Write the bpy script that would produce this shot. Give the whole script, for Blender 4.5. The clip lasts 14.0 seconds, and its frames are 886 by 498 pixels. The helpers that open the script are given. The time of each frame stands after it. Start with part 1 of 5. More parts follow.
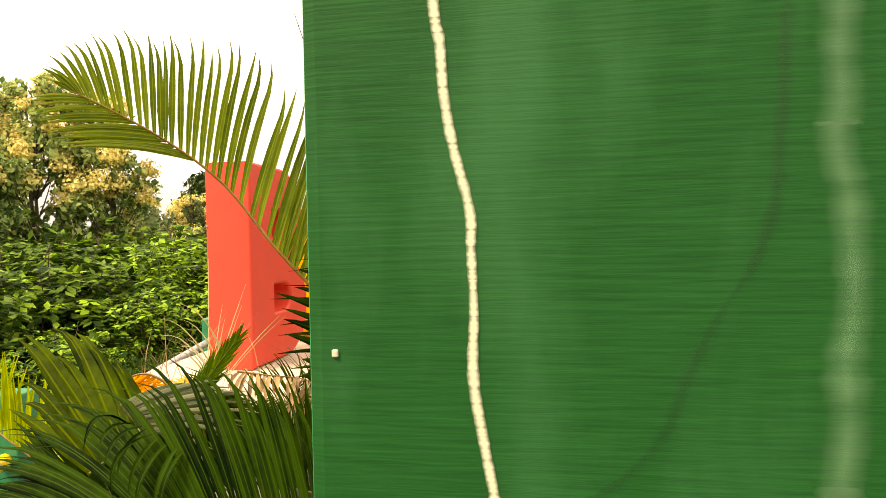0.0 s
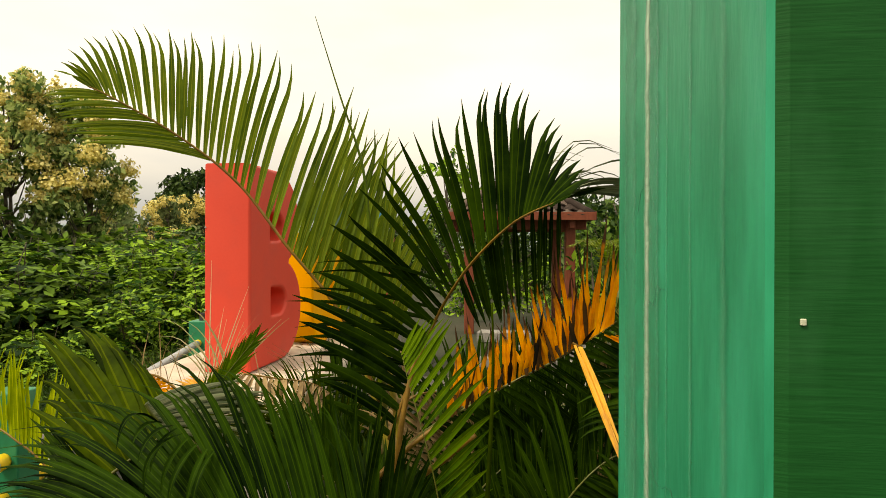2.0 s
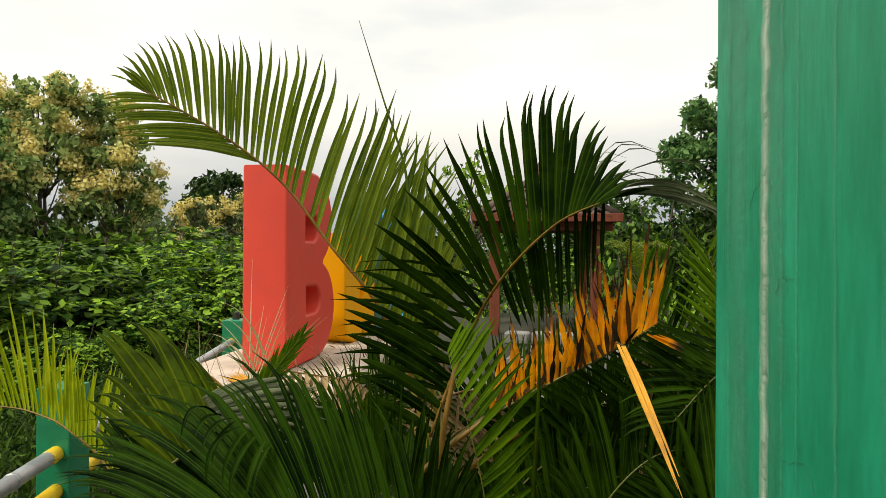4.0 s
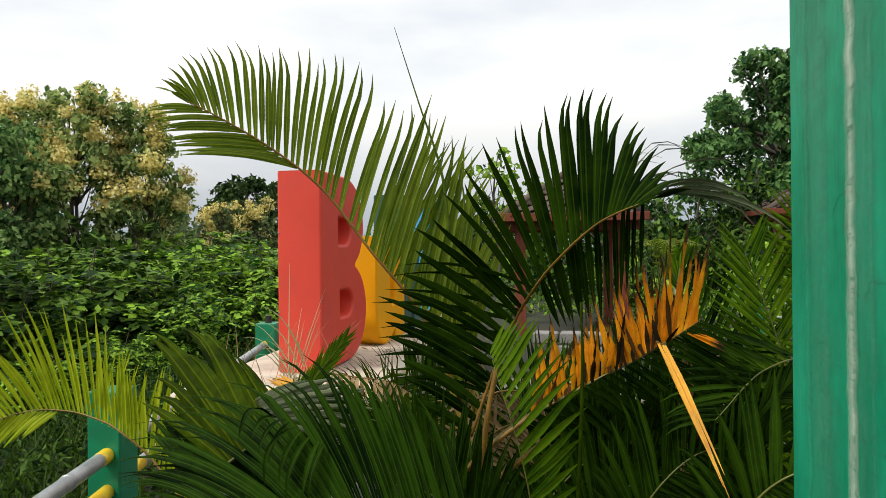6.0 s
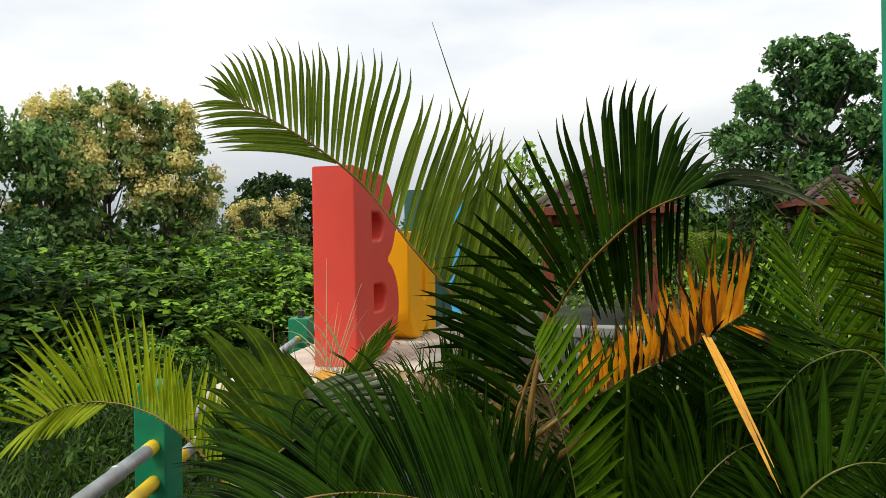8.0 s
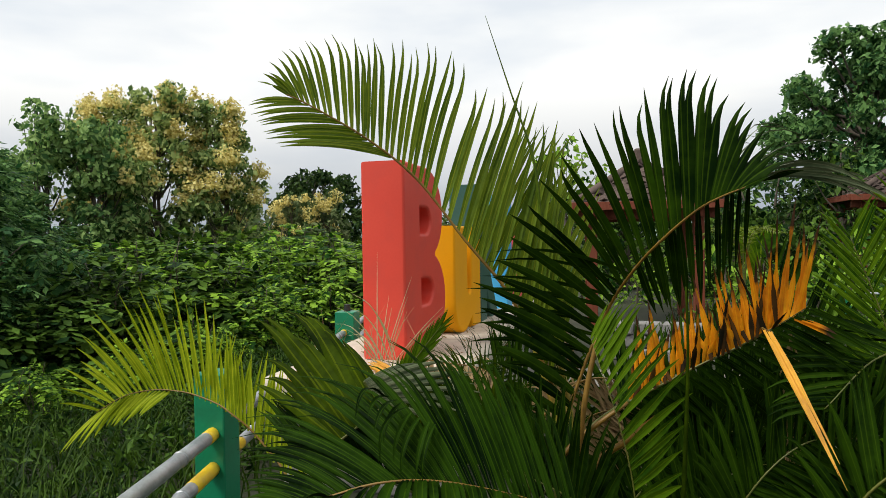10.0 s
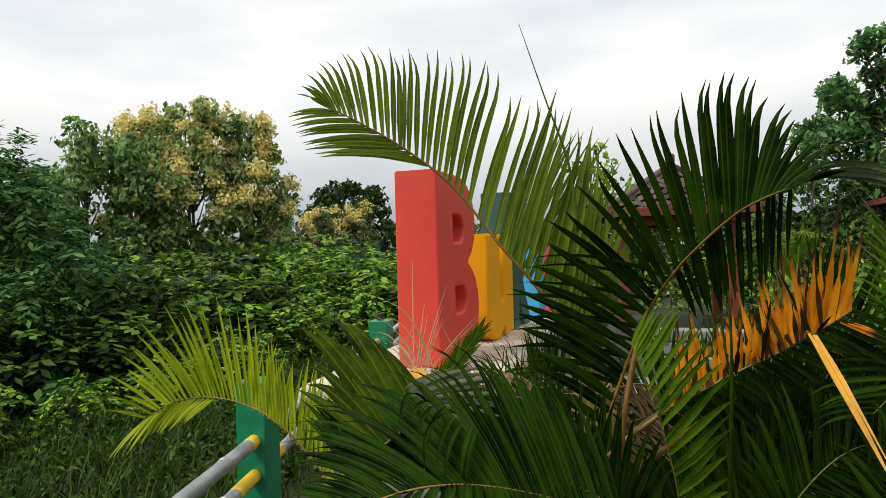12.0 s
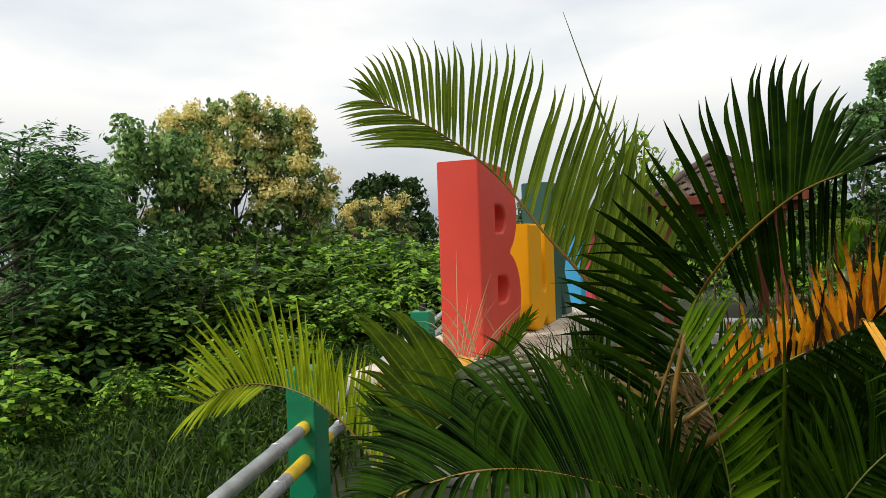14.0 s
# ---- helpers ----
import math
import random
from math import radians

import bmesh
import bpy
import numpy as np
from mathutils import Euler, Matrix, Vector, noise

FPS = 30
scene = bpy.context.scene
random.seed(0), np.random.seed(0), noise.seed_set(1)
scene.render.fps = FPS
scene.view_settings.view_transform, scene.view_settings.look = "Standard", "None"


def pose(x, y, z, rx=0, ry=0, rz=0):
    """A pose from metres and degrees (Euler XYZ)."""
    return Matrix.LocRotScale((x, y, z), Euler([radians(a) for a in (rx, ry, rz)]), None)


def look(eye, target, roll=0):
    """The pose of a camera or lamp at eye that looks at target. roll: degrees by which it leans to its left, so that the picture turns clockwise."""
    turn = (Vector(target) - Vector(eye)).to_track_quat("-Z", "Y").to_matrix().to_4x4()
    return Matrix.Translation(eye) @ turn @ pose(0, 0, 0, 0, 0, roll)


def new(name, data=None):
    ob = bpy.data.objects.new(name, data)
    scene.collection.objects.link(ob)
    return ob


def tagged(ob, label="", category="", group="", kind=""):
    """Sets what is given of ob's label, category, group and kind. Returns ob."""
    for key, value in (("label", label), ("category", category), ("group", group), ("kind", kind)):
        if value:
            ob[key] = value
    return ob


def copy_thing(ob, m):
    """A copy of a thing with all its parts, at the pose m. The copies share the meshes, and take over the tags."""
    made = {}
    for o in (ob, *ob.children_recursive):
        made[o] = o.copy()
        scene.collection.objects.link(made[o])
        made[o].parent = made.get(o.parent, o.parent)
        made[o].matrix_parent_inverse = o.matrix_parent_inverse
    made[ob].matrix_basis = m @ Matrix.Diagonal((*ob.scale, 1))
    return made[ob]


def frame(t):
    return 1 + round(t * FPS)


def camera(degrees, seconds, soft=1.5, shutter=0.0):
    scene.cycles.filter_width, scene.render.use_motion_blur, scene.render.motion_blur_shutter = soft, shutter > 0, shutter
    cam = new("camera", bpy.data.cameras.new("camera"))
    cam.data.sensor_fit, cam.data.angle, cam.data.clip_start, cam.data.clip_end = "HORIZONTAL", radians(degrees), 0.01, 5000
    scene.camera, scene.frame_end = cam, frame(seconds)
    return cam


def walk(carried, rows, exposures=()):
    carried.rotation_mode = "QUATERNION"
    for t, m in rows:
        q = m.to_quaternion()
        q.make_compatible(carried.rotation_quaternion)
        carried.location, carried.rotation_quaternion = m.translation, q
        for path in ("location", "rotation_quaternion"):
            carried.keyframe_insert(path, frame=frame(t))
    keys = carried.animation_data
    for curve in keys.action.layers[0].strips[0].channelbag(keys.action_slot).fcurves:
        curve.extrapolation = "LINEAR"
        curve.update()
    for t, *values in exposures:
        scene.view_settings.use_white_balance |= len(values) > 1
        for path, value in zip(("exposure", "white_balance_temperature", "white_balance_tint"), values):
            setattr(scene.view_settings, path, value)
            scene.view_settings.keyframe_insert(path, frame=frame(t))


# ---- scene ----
cam = camera(66.0, 14.0, soft=0.6)
PATH = [
    (0, (1.451, 1.026, 1.513), (0.904, 2.95, 1.485), -1.2),
    (0.5, (1.404, 1.012, 1.508), (0.9, 2.948, 1.487), -0.5),
    (1, (1.355, 0.993, 1.506), (0.858, 2.93, 1.474), -0.6),
    (1.5, (1.318, 0.976, 1.506), (0.852, 2.921, 1.484), -0.4),
    (2, (1.295, 0.966, 1.503), (0.821, 2.908, 1.5), 0.2),
    (2.5, (1.288, 0.981, 1.5), (0.795, 2.92, 1.501), -0.2),
    (3, (1.267, 0.96, 1.496), (0.757, 2.893, 1.503), -0.1),
    (5.3, (1.19, 0.867, 1.499), (0.616, 2.782, 1.495), -0.2),
    (5.5, (1.186, 0.863, 1.501), (0.604, 2.776, 1.499), -0.5),
    (6, (1.173, 0.851, 1.504), (0.577, 2.76, 1.507), -0.5),
    (6.5, (1.155, 0.847, 1.501), (0.54, 2.75, 1.501), -0.7),
    (7, (1.144, 0.841, 1.503), (0.514, 2.739, 1.5), -0.9),
    (7.5, (1.127, 0.835, 1.506), (0.475, 2.726, 1.489), -0.9),
    (8, (1.114, 0.824, 1.497), (0.451, 2.711, 1.487), -0.9),
    (10.5, (1.054, 0.773, 1.483), (0.261, 2.609, 1.464), -1.0),
    (11, (1.048, 0.764, 1.478), (0.238, 2.593, 1.467), -1.2),
    (11.5, (1.043, 0.754, 1.478), (0.219, 2.576, 1.481), -1.3),
    (12, (1.039, 0.75, 1.478), (0.194, 2.563, 1.487), -1.6),
    (12.5, (1.035, 0.736, 1.476), (0.161, 2.535, 1.48), -1.8),
    (13, (1.033, 0.726, 1.475), (0.135, 2.513, 1.473), -2.0),
    (13.5, (1.027, 0.719, 1.472), (0.104, 2.494, 1.466), -2.0),
    (14, (1.02, 0.71, 1.469), (0.076, 2.473, 1.457), -2.0),
]
walk(cam, [(t, look(eye, target, roll)) for t, eye, target, roll in PATH],
     exposures=[(0, 1.0, 10000, 18), (0.5, 0.7, 10000, 17), (1.0, 0.4, 10000, 15), (2.0, 0.2, 8800, 10), (3.0, 0.1, 7700, 9), (5.3, 0.0, 6900, 10), (6.5, 0.0, 6500, 10), (10.3, -0.08, 6550, 10), (14, -0.1, 6600, 10)])

# ---- world and sun: bright overcast ----
world = bpy.data.worlds.new("overcast")
scene.world = world
world.use_nodes = True
wn, wl = world.node_tree.nodes, world.node_tree.links
for n_ in list(wn):
    wn.remove(n_)
sky = wn.new("ShaderNodeTexSky")
sky.sky_type, sky.sun_disc = "NISHITA", False
sky.sun_elevation, sky.sun_rotation = radians(54), radians(219)
wtc = wn.new("ShaderNodeTexCoord")
wmap = wn.new("ShaderNodeMapping")
wmap.inputs["Scale"].default_value = (1.2, 1.2, 4.0)
wl.new(wtc.outputs["Generated"], wmap.inputs[0])
wnoise = wn.new("ShaderNodeTexNoise")
wnoise.inputs["Scale"].default_value, wnoise.inputs["Detail"].default_value = 1.6, 5
wl.new(wmap.outputs[0], wnoise.inputs["Vector"])
wramp = wn.new("ShaderNodeValToRGB")
wramp.color_ramp.elements[0].position, wramp.color_ramp.elements[0].color = 0.36, (0.74, 0.79, 0.85, 1)
wramp.color_ramp.elements[1].position, wramp.color_ramp.elements[1].color = 0.56, (1.0, 1.0, 0.985, 1)
wl.new(wnoise.outputs[0], wramp.inputs[0])
wsep = wn.new("ShaderNodeSeparateXYZ")
wl.new(wtc.outputs["Generated"], wsep.inputs[0])
wgrad = wn.new("ShaderNodeValToRGB")
wgrad.color_ramp.elements[0].position, wgrad.color_ramp.elements[0].color = 0.05, (0.72, 0.77, 0.84, 1)
wgrad.color_ramp.elements[1].position, wgrad.color_ramp.elements[1].color = 0.22, (1.55, 1.55, 1.53, 1)
wl.new(wsep.outputs[2], wgrad.inputs[0])
wmul = wn.new("ShaderNodeMix")
wmul.data_type, wmul.blend_type = "RGBA", "MULTIPLY"
wmul.inputs[0].default_value = 1.0
wl.new(wramp.outputs[0], wmul.inputs[6])
wl.new(wgrad.outputs[0], wmul.inputs[7])
bg_cloud, bg_sky = wn.new("ShaderNodeBackground"), wn.new("ShaderNodeBackground")
wl.new(wmul.outputs[2], bg_cloud.inputs[0])
bg_cloud.inputs[1].default_value = 0.82
wl.new(sky.outputs[0], bg_sky.inputs[0])
bg_sky.inputs[1].default_value = 0.05
wmix, wout = wn.new("ShaderNodeMixShader"), wn.new("ShaderNodeOutputWorld")
wmix.inputs[0].default_value = 0.12
wl.new(bg_cloud.outputs[0], wmix.inputs[1])
wl.new(bg_sky.outputs[0], wmix.inputs[2])
wl.new(wmix.outputs[0], wout.inputs[0])

sun = new("sun", bpy.data.lights.new("sun", "SUN"))
sun.data.energy, sun.data.angle, sun.data.color = 3.2, radians(16), (1.0, 0.96, 0.9)
sun.matrix_world = look((-5.2, -4.6, 11), (0, 2, 0))


# ---- materials ----
def mat(name, low, high, rough=0.6, scale=6.0, fine=80.0, bump=0.15, gloss=0.5, vary=0.0, translucent=0.0, stretch=(1, 1, 1), metal=0.0, midrib=0.0, tips=0.0, detail=6.0, dirt=None, dirt_amount=0.0, dirt_scale=2.0, dirt_stretch=None):
    m = bpy.data.materials.new(name)
    m.use_nodes = True
    nt = m.node_tree
    nd, lk = nt.nodes, nt.links
    b = nd["Principled BSDF"]
    tc = nd.new("ShaderNodeTexCoord")
    mp = nd.new("ShaderNodeMapping")
    mp.inputs["Scale"].default_value = stretch
    lk.new(tc.outputs["Object"], mp.inputs[0])
    n1 = nd.new("ShaderNodeTexNoise")
    n1.inputs["Scale"].default_value, n1.inputs["Detail"].default_value = scale, detail
    lk.new(mp.outputs[0], n1.inputs["Vector"])
    n2 = nd.new("ShaderNodeTexNoise")
    n2.inputs["Scale"].default_value, n2.inputs["Detail"].default_value = fine, 4
    lk.new(mp.outputs[0], n2.inputs["Vector"])
    add = nd.new("ShaderNodeMath")
    add.operation = "MULTIPLY_ADD"
    lk.new(n2.outputs[0], add.inputs[0])
    add.inputs[1].default_value = 0.4
    lk.new(n1.outputs[0], add.inputs[2])
    fac = add.outputs[0]
    if vary:
        g, oi = nd.new("ShaderNodeNewGeometry"), nd.new("ShaderNodeObjectInfo")
        s = nd.new("ShaderNodeMath")
        s.operation = "ADD"
        lk.new(g.outputs["Random Per Island"], s.inputs[0])
        lk.new(oi.outputs["Random"], s.inputs[1])
        fr = nd.new("ShaderNodeMath")
        fr.operation = "FRACT"
        lk.new(s.outputs[0], fr.inputs[0])
        v = nd.new("ShaderNodeMath")
        v.operation = "MULTIPLY_ADD"
        lk.new(fr.outputs[0], v.inputs[0])
        v.inputs[1].default_value = vary
        lk.new(fac, v.inputs[2])
        v2 = nd.new("ShaderNodeMath")
        v2.operation = "SUBTRACT"
        lk.new(v.outputs[0], v2.inputs[0])
        v2.inputs[1].default_value = vary / 2
        fac = v2.outputs[0]
    rp = nd.new("ShaderNodeValToRGB")
    rp.color_ramp.elements[0].position, rp.color_ramp.elements[0].color = 0.42, (*low, 1)
    rp.color_ramp.elements[1].position, rp.color_ramp.elements[1].color = 0.95, (*high, 1)
    lk.new(fac, rp.inputs[0])
    col = rp.outputs[0]
    if dirt:
        n3 = nd.new("ShaderNodeTexNoise")
        n3.inputs["Scale"].default_value, n3.inputs["Detail"].default_value = dirt_scale, 8
        if dirt_stretch:
            mp3 = nd.new("ShaderNodeMapping")
            mp3.inputs["Scale"].default_value = dirt_stretch
            lk.new(tc.outputs["Object"], mp3.inputs[0])
            lk.new(mp3.outputs[0], n3.inputs["Vector"])
        else:
            lk.new(mp.outputs[0], n3.inputs["Vector"])
        dr = nd.new("ShaderNodeValToRGB")
        dr.color_ramp.elements[0].position, dr.color_ramp.elements[1].position = 0.5, 0.72
        dr.color_ramp.elements[1].color = (dirt_amount, dirt_amount, dirt_amount, 1)
        lk.new(n3.outputs[0], dr.inputs[0])
        mx = nd.new("ShaderNodeMix")
        mx.data_type = "RGBA"
        lk.new(dr.outputs[0], mx.inputs[0])
        lk.new(col, mx.inputs[6])
        mx.inputs[7].default_value = (*dirt, 1)
        col = mx.outputs[2]
    if midrib:
        uv = nd.new("ShaderNodeUVMap")
        sx = nd.new("ShaderNodeSeparateXYZ")
        lk.new(uv.outputs[0], sx.inputs[0])
        d1 = nd.new("ShaderNodeMath")
        d1.operation = "COMPARE"
        lk.new(sx.outputs[0], d1.inputs[0])
        d1.inputs[1].default_value, d1.inputs[2].default_value = 0.5, 0.06
        ml = nd.new("ShaderNodeMath")
        ml.operation = "MULTIPLY"
        lk.new(d1.outputs[0], ml.inputs[0])
        ml.inputs[1].default_value = midrib
        mx2 = nd.new("ShaderNodeMix")
        mx2.data_type = "RGBA"
        lk.new(ml.outputs[0], mx2.inputs[0])
        lk.new(col, mx2.inputs[6])
        mx2.inputs[7].default_value = (min(1, high[0] * 2.2), min(1, high[1] * 1.7), high[2] * 2, 1)
        col = mx2.outputs[2]
    if tips:
        uv2, s2 = nd.new("ShaderNodeUVMap"), nd.new("ShaderNodeSeparateXYZ")
        lk.new(uv2.outputs[0], s2.inputs[0])
        w1 = nd.new("ShaderNodeMath")
        w1.operation = "MULTIPLY_ADD"
        lk.new(n1.outputs[0], w1.inputs[0])
        w1.inputs[1].default_value = 0.9
        lk.new(s2.outputs[1], w1.inputs[2])
        w2 = nd.new("ShaderNodeValToRGB")
        w2.color_ramp.elements[0].position, w2.color_ramp.elements[1].position = 0.62, 0.78
        w0 = nd.new("ShaderNodeMath")
        w0.operation = "MULTIPLY"
        lk.new(w1.outputs[0], w0.inputs[0])
        w0.inputs[1].default_value = 0.63
        lk.new(w0.outputs[0], w2.inputs[0])
        m3 = nd.new("ShaderNodeMix")
        m3.data_type = "RGBA"
        lk.new(w2.outputs[0], m3.inputs[0])
        lk.new(col, m3.inputs[6])
        m3.inputs[7].default_value = (0.05 * tips, 0.022 * tips, 0.008 * tips, 1)
        col = m3.outputs[2]
    lk.new(col, b.inputs["Base Color"])
    b.inputs["Roughness"].default_value, b.inputs["Metallic"].default_value = rough, metal
    b.inputs["Specular IOR Level"].default_value = gloss
    if bump:
        bp = nd.new("ShaderNodeBump")
        bp.inputs["Strength"].default_value, bp.inputs["Distance"].default_value = bump, 0.01
        lk.new(add.outputs[0], bp.inputs["Height"])
        lk.new(bp.outputs[0], b.inputs["Normal"])
    if translucent:
        tr = nd.new("ShaderNodeBsdfTranslucent")
        lk.new(col, tr.inputs[0])
        ms = nd.new("ShaderNodeMixShader")
        ms.inputs[0].default_value = translucent
        lk.new(b.outputs[0], ms.inputs[1])
        lk.new(tr.outputs[0], ms.inputs[2])
        lk.new(ms.outputs[0], nd["Material Output"].inputs[0])
    return m


RED = mat("red_paint", (0.6, 0.048, 0.028), (0.66, 0.062, 0.036), 0.55, 2, 60, 0.04, gloss=0.35, dirt=(0.40, 0.06, 0.05), dirt_amount=0.3, dirt_scale=3)
YELLOW = mat("yellow_paint", (0.7, 0.3, 0.001), (0.77, 0.35, 0.002), 0.65, 2, 60, 0.04, gloss=0.15, dirt=(0.5, 0.25, 0.03), dirt_amount=0.3)
DARKGREEN = mat("dark_green_paint", (0.015, 0.07, 0.055), (0.025, 0.09, 0.07), 0.45, 2, 60, 0.04)
BLUE = mat("blue_paint", (0.04, 0.30, 0.55), (0.06, 0.36, 0.62), 0.4, 2, 60, 0.04)
PINK = mat("pink_red_paint", (0.6, 0.05, 0.08), (0.65, 0.08, 0.1), 0.4, 2, 60, 0.04)
TEAL = mat("teal_paint", (0.0, 0.16, 0.072), (0.005, 0.215, 0.10), 0.4, 3, 50, 0.06, dirt=(0.012, 0.085, 0.04), dirt_amount=0.5, dirt_scale=5)
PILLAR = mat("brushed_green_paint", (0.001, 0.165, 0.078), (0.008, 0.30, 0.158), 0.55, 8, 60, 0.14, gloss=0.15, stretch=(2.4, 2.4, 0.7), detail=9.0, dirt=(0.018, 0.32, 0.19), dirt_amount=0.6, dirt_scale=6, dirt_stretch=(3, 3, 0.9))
# Same paint darkened: the shade on the pillar's front is put into this colour.
PILLAR_SHADED = mat("shaded_brushed_green_paint", (0.0015, 0.050, 0.010), (0.004, 0.085, 0.018), 0.6, 5, 11, 0.08, gloss=0.12, stretch=(6, 6, 150), detail=5.0, dirt=(0.022, 0.125, 0.045), dirt_amount=0.6, dirt_scale=9, dirt_stretch=(2.5, 2.5, 0.9))
STREAK = mat("pale_plaster_streak", (0.42, 0.45, 0.33), (0.62, 0.64, 0.5), 0.7, 30, 120, 0.3)


def soft_streak(name, core, low=0.25, high=0.75, along=40.0):
    """Worn paint: the core colour shows in the middle of a stripe and fades unevenly into the paint beneath."""
    m = mat(name, core, core, 0.6, 8, 60, 0.1)
    nd, lk = m.node_tree.nodes, m.node_tree.links
    b = nd["Principled BSDF"]
    uv, sx = nd.new("ShaderNodeUVMap"), nd.new("ShaderNodeSeparateXYZ")
    lk.new(uv.outputs[0], sx.inputs[0])
    hump = nd.new("ShaderNodeMath")
    hump.operation = "PINGPONG"
    hump.inputs[1].default_value = 0.5
    lk.new(sx.outputs[0], hump.inputs[0])
    tc, mp, nz = nd.new("ShaderNodeTexCoord"), nd.new("ShaderNodeMapping"), nd.new("ShaderNodeTexNoise")
    mp.inputs["Scale"].default_value = (1, 1, along / 12)
    lk.new(tc.outputs["Object"], mp.inputs[0])
    lk.new(mp.outputs[0], nz.inputs["Vector"])
    nz.inputs["Scale"].default_value, nz.inputs["Detail"].default_value = 12, 10
    mul = nd.new("ShaderNodeMath")
    mul.operation = "MULTIPLY"
    lk.new(hump.outputs[0], mul.inputs[0])
    lk.new(nz.outputs[0], mul.inputs[1])
    gain = nd.new("ShaderNodeMapRange")
    gain.inputs["From Min"].default_value, gain.inputs["From Max"].default_value = low * 0.3, high * 0.3
    lk.new(mul.outputs[0], gain.inputs["Value"])
    clear, mixed = nd.new("ShaderNodeBsdfTransparent"), nd.new("ShaderNodeMixShader")
    lk.new(gain.outputs[0], mixed.inputs[0])
    lk.new(clear.outputs[0], mixed.inputs[1])
    lk.new(b.outputs[0], mixed.inputs[2])
    lk.new(mixed.outputs[0], nd["Material Output"].inputs[0])
    return m


PALE_LINE = soft_streak("worn_pale_line", (0.48, 0.63, 0.49), 0.05, 0.95, 8)
PALE_FAINT = soft_streak("faint_pale_line", (0.06, 0.36, 0.21), 0.3, 1.8, 8)
SCUFF = soft_streak("scuffed_band", (0.085, 0.24, 0.11), 0.2, 1.5, 90)
CHALK = soft_streak("chalky_streak", (0.50, 0.54, 0.40), 0.1, 0.6, 900)
SMEAR = soft_streak("dark_green_smear", (0.002, 0.045, 0.008), 0.25, 2.6, 30)
CONCRETE = mat("pale_concrete", (0.40, 0.35, 0.28), (0.62, 0.55, 0.45), 0.85, 4, 70, 0.4, dirt=(0.16, 0.135, 0.10), dirt_amount=0.6, dirt_scale=2.2)
PAVING = mat("worn_grey_paving", (0.10, 0.097, 0.085), (0.24, 0.225, 0.19), 0.9, 3, 40, 0.4, dirt=(0.05, 0.055, 0.03), dirt_amount=0.8, dirt_scale=1.5)
ROCK = mat("grey_rock", (0.10, 0.10, 0.095), (0.32, 0.31, 0.29), 0.85, 5, 50, 0.6, dirt=(0.05, 0.055, 0.04), dirt_amount=0.7, dirt_scale=2)
GALV = mat("galvanised_steel", (0.28, 0.31, 0.33), (0.50, 0.53, 0.55), 0.45, 12, 90, 0.08, metal=0.6, dirt=(0.2, 0.2, 0.19), dirt_amount=0.5, dirt_scale=9)
RAILYELLOW = mat("rail_yellow_paint", (0.70, 0.46, 0.01), (0.80, 0.56, 0.03), 0.4, 5, 60, 0.08, dirt=(0.4, 0.28, 0.03), dirt_amount=0.4, dirt_scale=6)
BLACKGREEN = mat("dark_green_crack", (0.006, 0.07, 0.035), (0.012, 0.11, 0.055), 0.7)
BLACK = mat("black_plastic", (0.01, 0.01, 0.01), (0.02, 0.02, 0.02), 0.5)
WOODRED = mat("red_brown_painted_wood", (0.12, 0.034, 0.018), (0.20, 0.058, 0.033), 0.6, 5, 60, 0.2, gloss=0.15, stretch=(6, 6, 1))
TILE = mat("weathered_clay_tile", (0.03, 0.022, 0.019), (0.12, 0.09, 0.075), 0.8, 3, 30, 0.4, gloss=0.1, vary=0.6)
BARK = mat("bark", (0.035, 0.03, 0.02), (0.11, 0.09, 0.065), 0.9, 8, 60, 0.6)
SOIL = mat("soil_and_turf", (0.008, 0.011, 0.005), (0.03, 0.038, 0.012), 0.95, 0.8, 12, 0.6, dirt=(0.05, 0.04, 0.024), dirt_amount=0.6, dirt_scale=0.5)
FROND_LIGHT = mat("palm_leaf_bright", (0.065, 0.12, 0.004), (0.155, 0.225, 0.012), 0.42, 8, 40, 0.1, gloss=0.22, vary=0.45, translucent=0.38, midrib=0.6)
# Shade inside the clump is put into these three darkened leaf colours.
FROND_SHADED = mat("palm_leaf_shaded", (0.002, 0.010, 0.0003), (0.019, 0.049, 0.0016), 0.55, 8, 40, 0.1, gloss=0.04, vary=0.5, translucent=0.06, midrib=0.5)
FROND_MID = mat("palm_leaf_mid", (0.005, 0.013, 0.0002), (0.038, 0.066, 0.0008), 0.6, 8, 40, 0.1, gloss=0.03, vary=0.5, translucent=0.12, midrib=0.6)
FROND_NEAR = mat("palm_leaf_near_shaded", (0.0012, 0.007, 0.0003), (0.013, 0.037, 0.001), 0.6, 8, 40, 0.1, gloss=0.03, vary=0.6, translucent=0.05, midrib=0.7)
# Pale grey-green base colour holds most of the sky's sheen on these blades.
FROND_SHEEN = mat("palm_leaf_painted_sheen", (0.05, 0.075, 0.03), (0.16, 0.19, 0.10), 0.4, 8, 40, 0.1, gloss=0.3, vary=0.5, translucent=0.05, midrib=0.4)
WISP = mat("pale_green_wisp", (0.34, 0.34, 0.14), (0.6, 0.56, 0.34), 0.6, 8, 40, 0.1, vary=0.5, translucent=0.3)
STEM = mat("yellow_green_palm_stem", (0.16, 0.15, 0.012), (0.34, 0.27, 0.03), 0.5, 6, 50, 0.1, dirt=(0.2, 0.09, 0.02), dirt_amount=0.6, dirt_scale=8)
